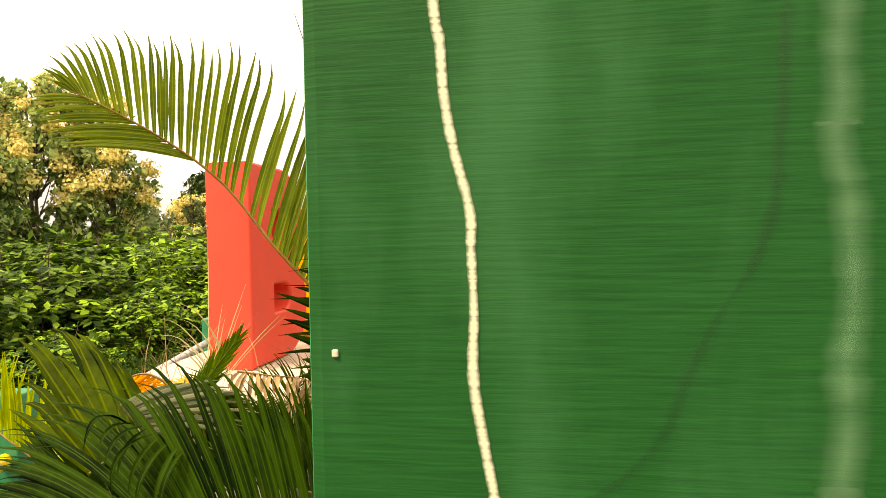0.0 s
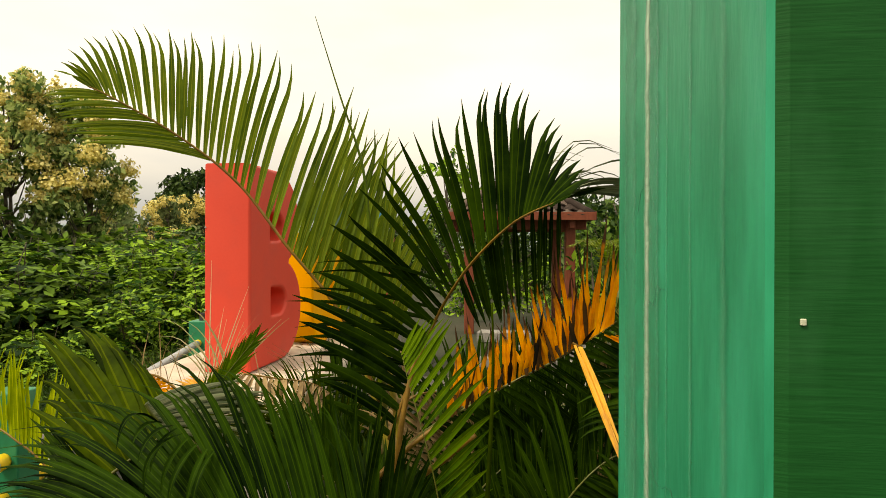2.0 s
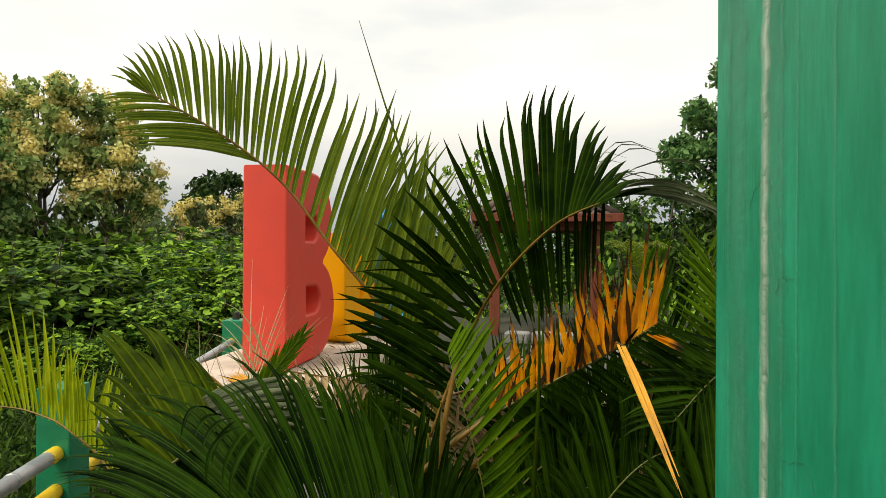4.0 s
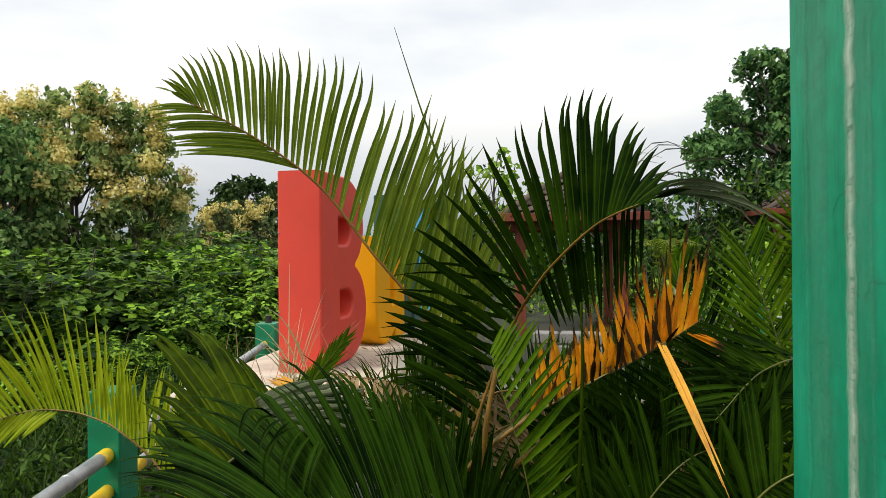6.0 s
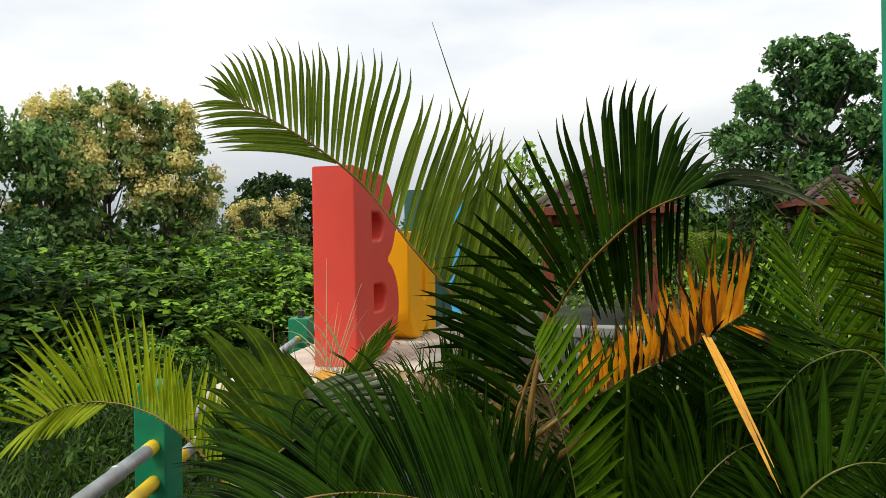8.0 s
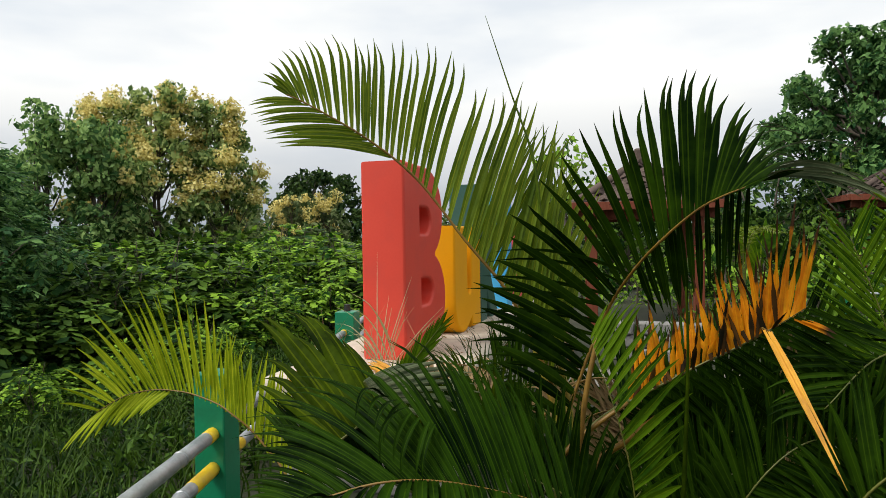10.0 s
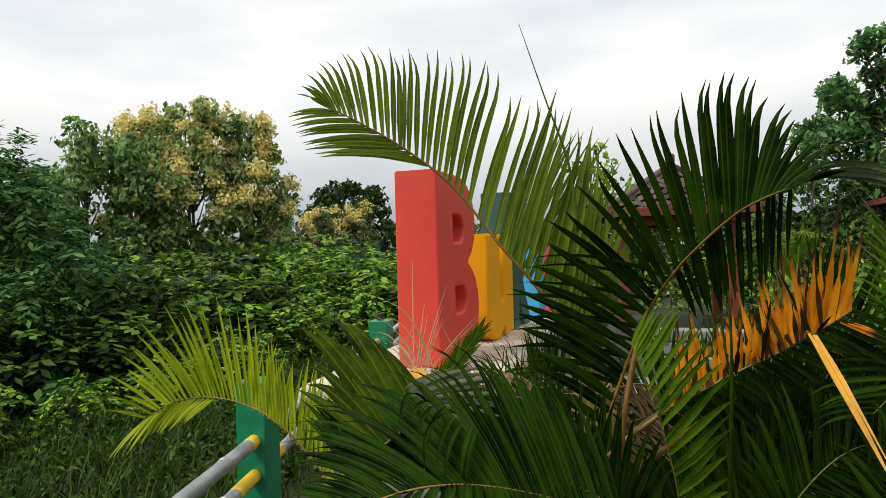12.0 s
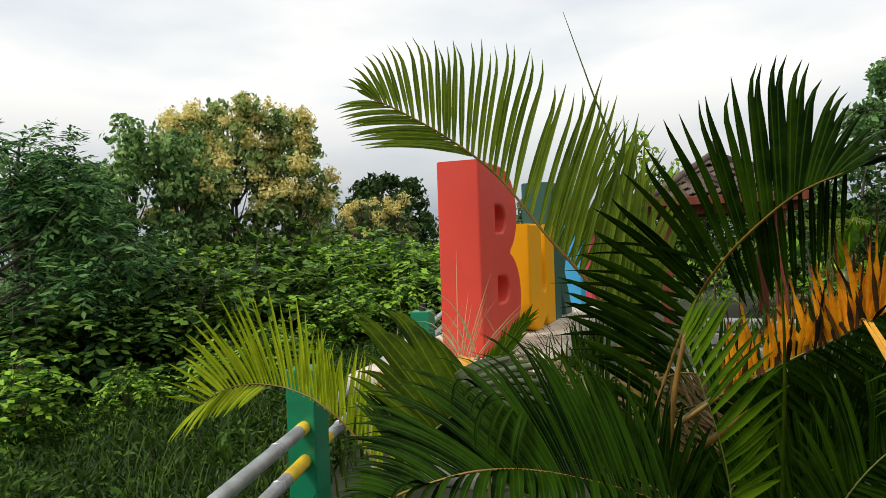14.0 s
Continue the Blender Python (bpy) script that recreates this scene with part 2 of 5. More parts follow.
FROND_FRESH = mat("palm_leaf_fresh", (0.016, 0.052, 0.0015), (0.075, 0.15, 0.004), 0.55, 8, 40, 0.1, gloss=0.04, vary=0.5, translucent=0.3, midrib=0.5)
FROND_LIME = mat("palm_leaf_lime", (0.16, 0.24, 0.004), (0.34, 0.42, 0.016), 0.5, 8, 40, 0.1, gloss=0.1, vary=0.45, translucent=0.4, midrib=0.4)
FROND_DEAD = mat("dry_orange_palm_leaf", (0.7, 0.21, 0.002), (0.9, 0.38, 0.008), 0.6, 14, 60, 0.2, gloss=0.2, vary=0.35, translucent=0.35, midrib=0.2, tips=1.0, dirt=(0.30, 0.10, 0.01), dirt_amount=0.6, dirt_scale=11)
# Brown of dry leaf bases, blackened with the shade of the gaps.
FROND_BASE_SHADE = mat("dry_leaf_base_and_gap_shade", (0.005, 0.004, 0.001), (0.055, 0.024, 0.004), 0.7, 14, 60, 0.2, gloss=0.1, vary=0.6, translucent=0.1)
FROND_STRIP = mat("dry_orange_strip", (0.62, 0.26, 0.006), (0.82, 0.42, 0.03), 0.6, 14, 60, 0.2, vary=0.35, translucent=0.25, midrib=0.3, dirt=(0.3, 0.12, 0.02), dirt_amount=0.6, dirt_scale=9)
FROND_STRAW = mat("dead_straw_palm_leaf", (0.13, 0.08, 0.03), (0.40, 0.28, 0.13), 0.8, 10, 60, 0.2, vary=0.4, translucent=0.2)
RACHIS = mat("palm_rachis", (0.045, 0.065, 0.006), (0.13, 0.13, 0.016), 0.45, 10, 60, 0.1)
RACHIS_TAN = mat("palm_rachis_tan", (0.115, 0.06, 0.005), (0.23, 0.125, 0.012), 0.5, 10, 60, 0.1)
LEAF_TEAK = mat("broad_leaf_green", (0.06, 0.145, 0.045), (0.34, 0.5, 0.17), 0.55, 0.5, 6, 0.1, gloss=0.12, vary=1.0, translucent=0.48)
LEAF_OLIVE = mat("broad_leaf_olive", (0.09, 0.17, 0.05), (0.46, 0.55, 0.2), 0.55, 0.5, 6, 0.1, gloss=0.12, vary=1.0, translucent=0.48)
LEAF_SHRUB = mat("shrub_leaf_bright", (0.012, 0.056, 0.005), (0.26, 0.45, 0.042), 0.5, 0.6, 6, 0.1, gloss=0.12, vary=1.0, translucent=0.28)
LEAF_WEED = mat("weed_leaf", (0.008, 0.030, 0.004), (0.06, 0.125, 0.013), 0.55, 0.8, 6, 0.1, gloss=0.12, vary=1.0, translucent=0.2)
LEAF_DEEP = mat("shrub_leaf_deep", (0.005, 0.026, 0.003), (0.10, 0.19, 0.026), 0.55, 0.5, 6, 0.1, gloss=0.12, vary=1.0, translucent=0.18)
LEAF_FEATHER = mat("feathery_leaf", (0.02, 0.075, 0.022), (0.15, 0.29, 0.085), 0.55, 0.5, 6, 0.1, gloss=0.12, vary=1.0, translucent=0.35)
LEAF_DARK = mat("leaf_dark", (0.012, 0.036, 0.008), (0.055, 0.1, 0.02), 0.55, 0.5, 6, 0.1, gloss=0.12, vary=1.0, translucent=0.18)
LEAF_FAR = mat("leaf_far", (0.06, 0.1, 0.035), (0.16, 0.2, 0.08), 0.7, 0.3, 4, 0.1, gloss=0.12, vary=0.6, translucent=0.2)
FLOWER = mat("cream_blossom", (0.55, 0.46, 0.13), (0.86, 0.77, 0.34), 0.8, 2, 20, 0.1, gloss=0.12, vary=0.6, translucent=0.3)
GRASS = mat("grass_blade", (0.010, 0.032, 0.003), (0.048, 0.095, 0.009), 0.5, 0.6, 10, 0.05, gloss=0.12, vary=1.0, translucent=0.3)
# Haze of distance is put into the hills' blue-green colour.
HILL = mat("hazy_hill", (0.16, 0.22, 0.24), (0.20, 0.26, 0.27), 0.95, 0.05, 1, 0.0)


# ---- mesh helpers ----
def mesh(name, verts, faces, material, uvs=None, smooth=False):
    me = bpy.data.meshes.new(name)
    me.from_pydata([tuple(v) for v in verts], [], [tuple(f_) for f_ in faces])
    me.materials.append(material)
    if uvs is not None:
        lay = me.uv_layers.new(name="UVMap")
        idx = np.empty(len(me.loops), dtype=np.int32)
        me.loops.foreach_get("vertex_index", idx)
        lay.data.foreach_set("uv", np.asarray(uvs, dtype=np.float32)[idx].ravel())
    if smooth:
        me.polygons.foreach_set("use_smooth", [True] * len(me.polygons))
    me.update()
    return me


def part(name, bm, material, parent=None, label="", smooth=False):
    if isinstance(bm, bmesh.types.BMesh):
        me = bpy.data.meshes.new(name)
        bm.to_mesh(me)
        bm.free()
        me.materials.append(material)
        if smooth:
            me.polygons.foreach_set("use_smooth", [True] * len(me.polygons))
    else:
        me = bm
    ob = new(name, me)
    if parent is not None:
        ob.parent = parent
    if label:
        ob["label"] = label
    return ob


def box_bm(size, centre=(0, 0, 0), bevel=0.0, segments=2, turn=0.0):
    bm = bmesh.new()
    bmesh.ops.create_cube(bm, size=1)
    bmesh.ops.scale(bm, vec=size, verts=bm.verts)
    if bevel:
        bmesh.ops.bevel(bm, geom=list(bm.edges), offset=bevel, segments=segments, affect="EDGES", profile=0.5)
    if turn:
        bmesh.ops.rotate(bm, cent=(0, 0, 0), matrix=Matrix.Rotation(radians(turn), 3, "Z"), verts=bm.verts)
    bmesh.ops.translate(bm, vec=centre, verts=bm.verts)
    return bm


def spline(pts, n):
    """Catmull-Rom through the points, n samples."""
    p = np.array(pts, float)
    p = np.vstack([2 * p[0] - p[1], p, 2 * p[-1] - p[-2]])
    k = len(p) - 3
    out = []
    for s in np.linspace(0, k - 1e-6, n):
        i = int(s)
        t = s - i
        a, b, c, d = p[i:i + 4]
        out.append(0.5 * (2 * b + (c - a) * t + (2 * a - 5 * b + 4 * c - d) * t * t + (3 * b - a - 3 * c + d) * t ** 3))
    return np.array(out)


def unit(v):
    v = np.asarray(v, float)
    return v / max(1e-9, np.linalg.norm(v))


def tube_data(pts, radii, sides=6):
    pts = np.asarray(pts, float)
    n = len(pts)
    tang = np.gradient(pts, axis=0)
    verts, faces = [], []
    for i in range(n):
        t = unit(tang[i])
        a = unit(np.cross(t, (0, 0, 1) if abs(t[2]) < 0.9 else (1, 0, 0)))
        b = np.cross(t, a)
        for k in range(sides):
            w = 2 * math.pi * k / sides
            verts.append(pts[i] + radii[i] * (math.cos(w) * a + math.sin(w) * b))
    for i in range(n - 1):
        for k in range(sides):
            faces.append((i * sides + k, i * sides + (k + 1) % sides, (i + 1) * sides + (k + 1) % sides, (i + 1) * sides + k))
    faces.append(tuple(range(sides - 1, -1, -1)))
    faces.append(tuple((n - 1) * sides + k for k in range(sides)))
    return verts, faces


def tube(name, pts, r0, r1, material, parent=None, n=16, sides=6, label=""):
    p = spline(pts, n) if len(pts) > 2 else np.linspace(pts[0], pts[1], n)
    v, f_ = tube_data(p, np.linspace(r0, r1, n), sides)
    return part(name, mesh(name, v, f_, material, smooth=True), material, parent, label)


# ---- palms ----
def leaflet_data(base, direction, across, length, width, droop, fold=0.25, sections=7, curl=0.0, ragged=0.0, rng=random):
    """A folded blade that leaves base along direction, bends down by droop and tapers to a point."""
    verts, uvs, faces = [], [], []
    pos = np.array(base, float)
    d = unit(direction)
    step = length / (sections - 1)
    shift = rng.uniform(-1, 1) * 0.1
    for i in range(sections):
        s = i / (sections - 1)
        w = width * (0.42 + 0.58 * min(1, s / 0.3)) * (1 - max(0, (s - 0.42) / 0.58) ** 1.6) if s < 1 else 0.0012
        if ragged and s > 0.5:
            w *= 1 - ragged * rng.random()
        a = unit(np.asarray(across) - d * np.dot(across, d))
        nrm = np.cross(d, a)
        verts += [pos - a * w / 2 + nrm * w * fold * 0.5, pos - nrm * w * fold * 0.5, pos + a * w / 2 + nrm * w * fold * 0.5]
        uvs += [(0, s), (0.5, s), (1, s)]
        d = unit(d + np.array((0, 0, -droop * (0.25 + 0.5 * s + 2.6 * s ** 4) / (sections - 1))) + a * (curl + shift) / (sections - 1))
        pos = pos + d * step
    for i in range(sections - 1):
        k = 3 * i
        faces += [(k, k + 1, k + 4, k + 3), (k + 1, k + 2, k + 5, k + 4)]
    return verts, faces, uvs


def profile(u, peak=0.4, base=0.55, tip=0.45, fall=1.0):
    return base + (1 - base) * math.sin(min(1, u / peak) * math.pi / 2) if u < peak else tip + (1 - tip) * max(0.0, math.cos((u - peak) / (1 - peak) * math.pi / 2)) ** fall


def frond(palm, pts, sides, material, length=0.5, width=0.028, count=40, droop=0.4, lean=(0.3, 1.3), start=0.1, r=0.012, rachis=None,
          single=False, seed=1, jitter=0.07, ragged=0.0, peak=0.4, base=0.55, tip=0.45, gaps=0.0, curl=0.0, uneven=0.05, fall=1.0, end=1.0, label=""):
    """A pinnate palm frond. sides: for each row of leaflets the way in which it stands off the rachis at its base and at its tip."""
    rng = random.Random(seed)
    line = spline(pts, 60)
    v, f_ = tube_data(line, np.linspace(r, r * 0.22, 60), 6)
    stem = part("frond", mesh("frond", v, f_, rachis or RACHIS, smooth=True), rachis or RACHIS, palm, label)
    tang = np.gradient(line, axis=0)
    all_v, all_f, all_u = [], [], []
    for s0, s1 in sides:
        for i in range(count):
            u = start + (end - start) * (i + rng.uniform(-0.25, 0.25)) / (count - 1)
            u = min(0.999, max(0.0, u))
            if rng.random() < gaps:
                continue
            k = int(u * 59)
            fr = u * 59 - k
            pos = line[k] * (1 - fr) + line[min(59, k + 1)] * fr
            t = unit(tang[k])
            q = (u - start) / max(1e-6, 1 - start)
            sv = unit(unit(s0) * (1 - q) + unit(s1) * q)
            sv = unit(sv - t * np.dot(sv, t) * 0.8)
            d = unit(sv + t * (lean[0] + (lean[1] - lean[0]) * q) + np.array([rng.gauss(0, jitter) for _ in range(3)]))
            data = leaflet_data(pos, d, t, length * profile(q, peak, base, tip, fall) * rng.uniform(1 - uneven * 1.5, 1 + uneven), width * rng.uniform(0.85, 1.12) * (1.0 - 0.5 * q),
                                droop * rng.uniform(0.7, 1.3), ragged=ragged, rng=rng, curl=curl)
            if single:
                part("leaflet", mesh("leaflet", data[0], data[1], material, data[2], True), material, stem)
            else:
                o = len(all_v)
                all_v += data[0]
                all_u += data[2]
                all_f += [tuple(o + x for x in fc) for fc in data[1]]
    if all_v:
        tagged(part("foliage", mesh("foliage", all_v, all_f, material, all_u, True), material, stem), kind="stuff")
    return stem


def blade_data(p0, p1, across, width, bow, rng, ragged=0.0, fold=0.25, sections=9, hook=None):
    """A folded blade from p0 to p1 that arches upwards by bow of its length."""
    p0, p1 = np.array(p0, float), np.array(p1, float)
    chord = p1 - p0
    n = np.linalg.norm(chord)
    c = chord / n
    rise = np.array((0, 0, 1.0)) - c * c[2]
    mid = p0 + chord * 0.55 + rise * n * bow * 2
    verts, uvs, faces = [], [], []
    for i in range(sections):
        s = i / (sections - 1)
        pos = p0 * (1 - s) ** 2 + mid * 2 * s * (1 - s) + p1 * s * s
        if hook is not None:
            pos = pos + hook * n * max(0.0, (s - 0.7) / 0.3) ** 2
        d = unit((mid - p0) * (1 - s) + (p1 - mid) * s)
        w = width * (0.55 + 0.45 * min(1, s / 0.25)) * (1 - max(0, (s - 0.42) / 0.58) ** 1.7) if s < 1 else 0.0012
        if ragged and s > 0.4:
            w *= 1 - ragged * rng.random()
        a = unit(np.asarray(across) - d * np.dot(across, d))
        nrm = np.cross(d, a)
        verts += [pos - a * w / 2 + nrm * w * fold * 0.5, pos - nrm * w * fold * 0.5, pos + a * w / 2 + nrm * w * fold * 0.5]
        uvs += [(0, s), (0.5, s), (1, s)]
    for i in range(sections - 1):
        k = 3 * i
        faces += [(k, k + 1, k + 4, k + 3), (k + 1, k + 2, k + 5, k + 4)]
    return verts, faces, uvs


def fan(palm, stem, line, tips, material, width, count, bow, seed, rachis=None, r=0.007, single=True, jitter=0.02, uneven=0.06, ragged=0.0, taper=0.45, across=None, label="", hook=None):
    """A frond whose blades run from the line of its rachis to the arc of its tips; stem: a frond made before, to add a row to it."""
    rng = random.Random(seed)
    a, e = spline(line, 80), spline(tips, 80)
    if stem is None:
        v, f_ = tube_data(a, np.linspace(r, r * 0.3, 80), 6)
        stem = part("frond", mesh("frond", v, f_, rachis or RACHIS, smooth=True), rachis or RACHIS, palm, label)
    tang = np.gradient(a, axis=0)
    all_v, all_f, all_u = [], [], []
    for i in range(count):
        u = min(0.999, max(0, (i + 0.5 + rng.uniform(-0.25, 0.25)) / count)) * 79
        k = int(u)
        p0 = a[k] * (k + 1 - u) + a[min(79, k + 1)] * (u - k)
        p1 = e[k] * (k + 1 - u) + e[min(79, k + 1)] * (u - k)
        n = np.linalg.norm(p1 - p0)
        p1 = p0 + (p1 - p0) * rng.uniform(1 - uneven * 1.6, 1 + uneven) + np.array([rng.gauss(0, jitter) * n for _ in range(3)])
        data = blade_data(p0, p1, unit(tang[k]) if across is None else across, width * rng.uniform(0.85, 1.12) * (1 - taper * u / 79), bow * rng.uniform(0.6, 1.4), rng, ragged, hook=None if hook is None else np.asarray(hook) * rng.uniform(0.2, 1.6))
        if single:
            part("leaflet", mesh("leaflet", data[0], data[1], material, data[2], True), material, stem)
        else:
            o = len(all_v)
            all_v += data[0]
            all_u += data[2]
            all_f += [tuple(o + x for x in fc) for fc in data[1]]
    if all_v:
        tagged(part("foliage", mesh("foliage", all_v, all_f, material, all_u, True), material, stem), kind="stuff")
    return stem


def palm_thing(label, base):
    e = new("palm", None)
    e.location = (0, 0, 0)
    return tagged(e, label, "palm", "palms in the bed")


# ---- foliage ----
def leaf_cloud(name, centres, outward, size, material, parent, seed, aspect=0.5, up=0.35, spread=0.9, clump=0.0):
    """Many small folded leaves at the given places; one mesh."""
    rng = np.random.default_rng(seed)
    if clump:
        keep = np.array([noise.noise((p_[0] / clump, p_[1] / clump, p_[2] / clump + seed)) > -0.12 for p_ in centres])
        centres, outward = centres[keep], outward[keep]
    n = len(centres)
    nrm = outward + rng.normal(0, spread, (n, 3)) + (0, 0, up)
    nrm /= np.linalg.norm(nrm, axis=1)[:, None] + 1e-9
    ax = np.cross(nrm, rng.normal(0, 1, (n, 3)))
    ax /= np.linalg.norm(ax, axis=1)[:, None] + 1e-9
    ax[:, 2] -= 0.25
    side = np.cross(nrm, ax)
    s = (size * rng.uniform(0.6, 1.3, n))[:, None]
    v = np.stack([centres - ax * s * 0.5, centres - ax * s * 0.02 + side * s * aspect * 0.5 + nrm * s * 0.08,
                  centres + ax * s * 0.5 - nrm * s * 0.08, centres - ax * s * 0.02 - side * s * aspect * 0.5 + nrm * s * 0.08], 1).reshape(-1, 3)
    k = np.arange(n)[:, None] * 4
    f_ = np.concatenate([k + (0, 1, 2), k + (0, 2, 3)], 1).reshape(-1, 3)
    me = bpy.data.meshes.new(name)
    me.vertices.add(len(v))
    me.vertices.foreach_set("co", v.astype(np.float32).ravel())
    me.loops.add(f_.size)
    me.loops.foreach_set("vertex_index", f_.astype(np.int32).ravel())
    me.polygons.add(len(f_))
    me.polygons.foreach_set("loop_start", np.arange(0, f_.size, 3, dtype=np.int32))
    me.update(calc_edges=True)
    me.materials.append(material)
    return part(name, me, material, parent)


def spray_cloud(name, centres, outward, size, material, parent, seed, width=0.3, leaflets=9):
    """Drooping compound leaves, each an axis with pairs of small leaflets; one mesh."""
    rng = np.random.default_rng(seed)
    n = len(centres)
    d = outward * (1, 1, 0.5) + rng.normal(0, 0.45, (n, 3)) + (0, 0, 0.15)
    d /= np.linalg.norm(d, axis=1)[:, None] + 1e-9
    side = np.cross(d, (0, 0, 1.0))
    side /= np.linalg.norm(side, axis=1)[:, None] + 1e-9
    length = size * rng.uniform(0.7, 1.3, n)
    vs = []
    for k in range(leaflets):
        q = 0.25 + 0.75 * (k // 2 * 2 + 1) / leaflets
        sg = 0.0 if k == leaflets - 1 else (1.0 if k % 2 else -1.0)
        base = centres + d * (length * q)[:, None] - np.array((0, 0, 1.0)) * (length * q * q * 0.45)[:, None]
        ax = d * (0.5 if sg else 1.0) + side * sg + np.array((0, 0, -0.35)) + rng.normal(0, 0.15, (n, 3))
        ax /= np.linalg.norm(ax, axis=1)[:, None]
        wd = np.cross(ax, d * 0.3 + np.array((0, 0, 1.0)) + rng.normal(0, 0.2, (n, 3)))
        wd /= np.linalg.norm(wd, axis=1)[:, None] + 1e-9
        ll = (length * 0.42 * (1 - 0.3 * abs(q - 0.6)))[:, None]
        vs.append(np.stack([base, base + ax * ll * 0.45 + wd * ll * width, base + ax * ll - (0, 0, 0.01), base + ax * ll * 0.45 - wd * ll * width], 1))
    v = np.concatenate(vs).reshape(-1, 3)
    k = np.arange(len(v) // 4)[:, None] * 4
    f_ = np.concatenate([k + (0, 1, 2), k + (0, 2, 3)], 1).reshape(-1, 3)
    me = bpy.data.meshes.new(name)
    me.vertices.add(len(v))
    me.vertices.foreach_set("co", v.astype(np.float32).ravel())
    me.loops.add(f_.size)
    me.loops.foreach_set("vertex_index", f_.astype(np.int32).ravel())
    me.polygons.add(len(f_))
    me.polygons.foreach_set("loop_start", np.arange(0, f_.size, 3, dtype=np.int32))
    me.update(calc_edges=True)
    me.materials.append(material)
    return part(name, me, material, parent)


def blob_points(rng, blobs, per, shell=0.6):
    """Leaf places in a shell of each blob (x, y, z, radius)."""
    c, o = [], []
    for bx, by, bz, br in blobs:
        m = max(8, int(per * br * br))
        d = rng.normal(0, 1, (m, 3))
        d /= np.linalg.norm(d, axis=1)[:, None]
        rad = br * (1 - shell * rng.random(m) ** 1.5) * (1 + 0.25 * np.sin(d[:, 0] * 5 + bx * 3) * np.cos(d[:, 2] * 6 + by))
        c.append(np.array((bx, by, bz)) + d * rad[:, None] * (1, 1, 0.85))
        o.append(d)
    return np.concatenate(c), np.concatenate(o)


def tree(name, label, base, height, spread, crown_low, leaf, leaf_size, blobs=26, blob_r=(0.5, 0.9), per=260, seed=1, flower=0, trunk_r=0.12, aspect=0.5, category="tree", stems=1, column=1.0, group="", flower_size=0.075, taper=0.8, spray=0.0):
    rng = np.random.default_rng(seed)
    e = tagged(new(name, None), label, category, group)
    e.location = base
    bl = []
    for i in range(blobs):
        h = crown_low + (height - crown_low) * (i + rng.uniform(0.1, 0.9)) / blobs
        q = (h - crown_low) / (height - crown_low)
        width = spread * (math.sin(math.pi * (0.18 + 0.74 * q)) ** taper) * column
        a, rr = rng.uniform(0, 2 * math.pi), width * math.sqrt(rng.uniform(0.05, 1))
        br = rng.uniform(*blob_r) * (1 - 0.35 * q)
        bl.append((rr * math.cos(a), rr * math.sin(a), h - br * 1.1, br))
    tv, tf = [], []
    for s in range(stems):
        off = np.array((rng.uniform(-0.3, 0.3) * (stems > 1) * spread, rng.uniform(-0.3, 0.3) * (stems > 1) * spread, 0))
        line = spline([off * 0.5 + (0, 0, -0.3), off * 0.7 + (0.05, 0, height * 0.3), off + (rng.uniform(-0.2, 0.2), rng.uniform(-0.2, 0.2), height * 0.65), off * 1.2 + (0, 0, height * 0.93)], 14)
        v, f_ = tube_data(line, np.linspace(trunk_r, trunk_r * 0.15, 14), 7)
        o = len(tv)
        tv += list(v)
        tf += [tuple(o + x for x in fc) for fc in f_]
        for j, b_ in enumerate(bl):
            if j % stems != s:
                continue
            hz = max(0.15, min(0.85, (b_[2] - 0.9 * b_[3]) / height))
            p0 = line[int(hz * 13 * 0.85)]
            p1 = np.array(b_[:3])
            mid = (p0 + p1) / 2 + (0, 0, -0.1 * spread)
            v, f_ = tube_data(spline([p0, mid, p1], 6), np.linspace(trunk_r * 0.35, trunk_r * 0.06, 6), 5)
            o = len(tv)
            tv += list(v)
            tf += [tuple(o + x for x in fc) for fc in f_]
    part("trunk", mesh("trunk", tv, tf, BARK, smooth=True), BARK, e)
    c, o = blob_points(rng, bl, per)
    if spray:
        spray_cloud("crown", c, o, spray, leaf, e, seed + 7, aspect * 0.7)
    else:
        leaf_cloud("crown", c, o, leaf_size, leaf, e, seed + 7, aspect, clump=0.16 * height ** 0.5)
    if flower:
        fb = []
        for b_ in bl:
            for _ in range(flower):
                if rng.random() < 0.85 and b_[2] > height * 0.45:
                    d_ = rng.normal(0, 1, 3) + (0, 0, 0.7)
                    d_ = d_ / np.linalg.norm(d_) * b_[3] * 1.15
                    fb.append((b_[0] + d_[0], b_[1] + d_[1], b_[2] + d_[2], rng.uniform(0.16, 0.34)))
        c, o = blob_points(rng, fb, 4600, 0.95)
        c[:, 2] += 0.1 * np.abs(o[:, 2])
        leaf_cloud("blossom", c, o, flower_size, FLOWER, e, seed + 9, 0.8)
    return e


# ---- ground ----
def ground_z(x, y):
    off = (-0.93 * (x + 1.0) - 0.37 * (y - 3.1))
    fall = max(0.0, off - 0.4)
    z = -0.11 * min(fall, 9) - 0.02 * min(max(0, fall - 9), 60)
    return z + 0.06 * noise.noise((x * 0.6, y * 0.6, 0)) * (1 if fall > 0 else 0.3)


gv, gf = [], []
ring = [0.0] + [0.6 * 1.16 ** i for i in range(62)]
for i, rad in enumerate(ring):
    for k in range(72):
        a = 2 * math.pi * k / 72
        x, y = 0 + rad * math.cos(a), 4 + rad * math.sin(a)
        gv.append((x, y, ground_z(x, y)))
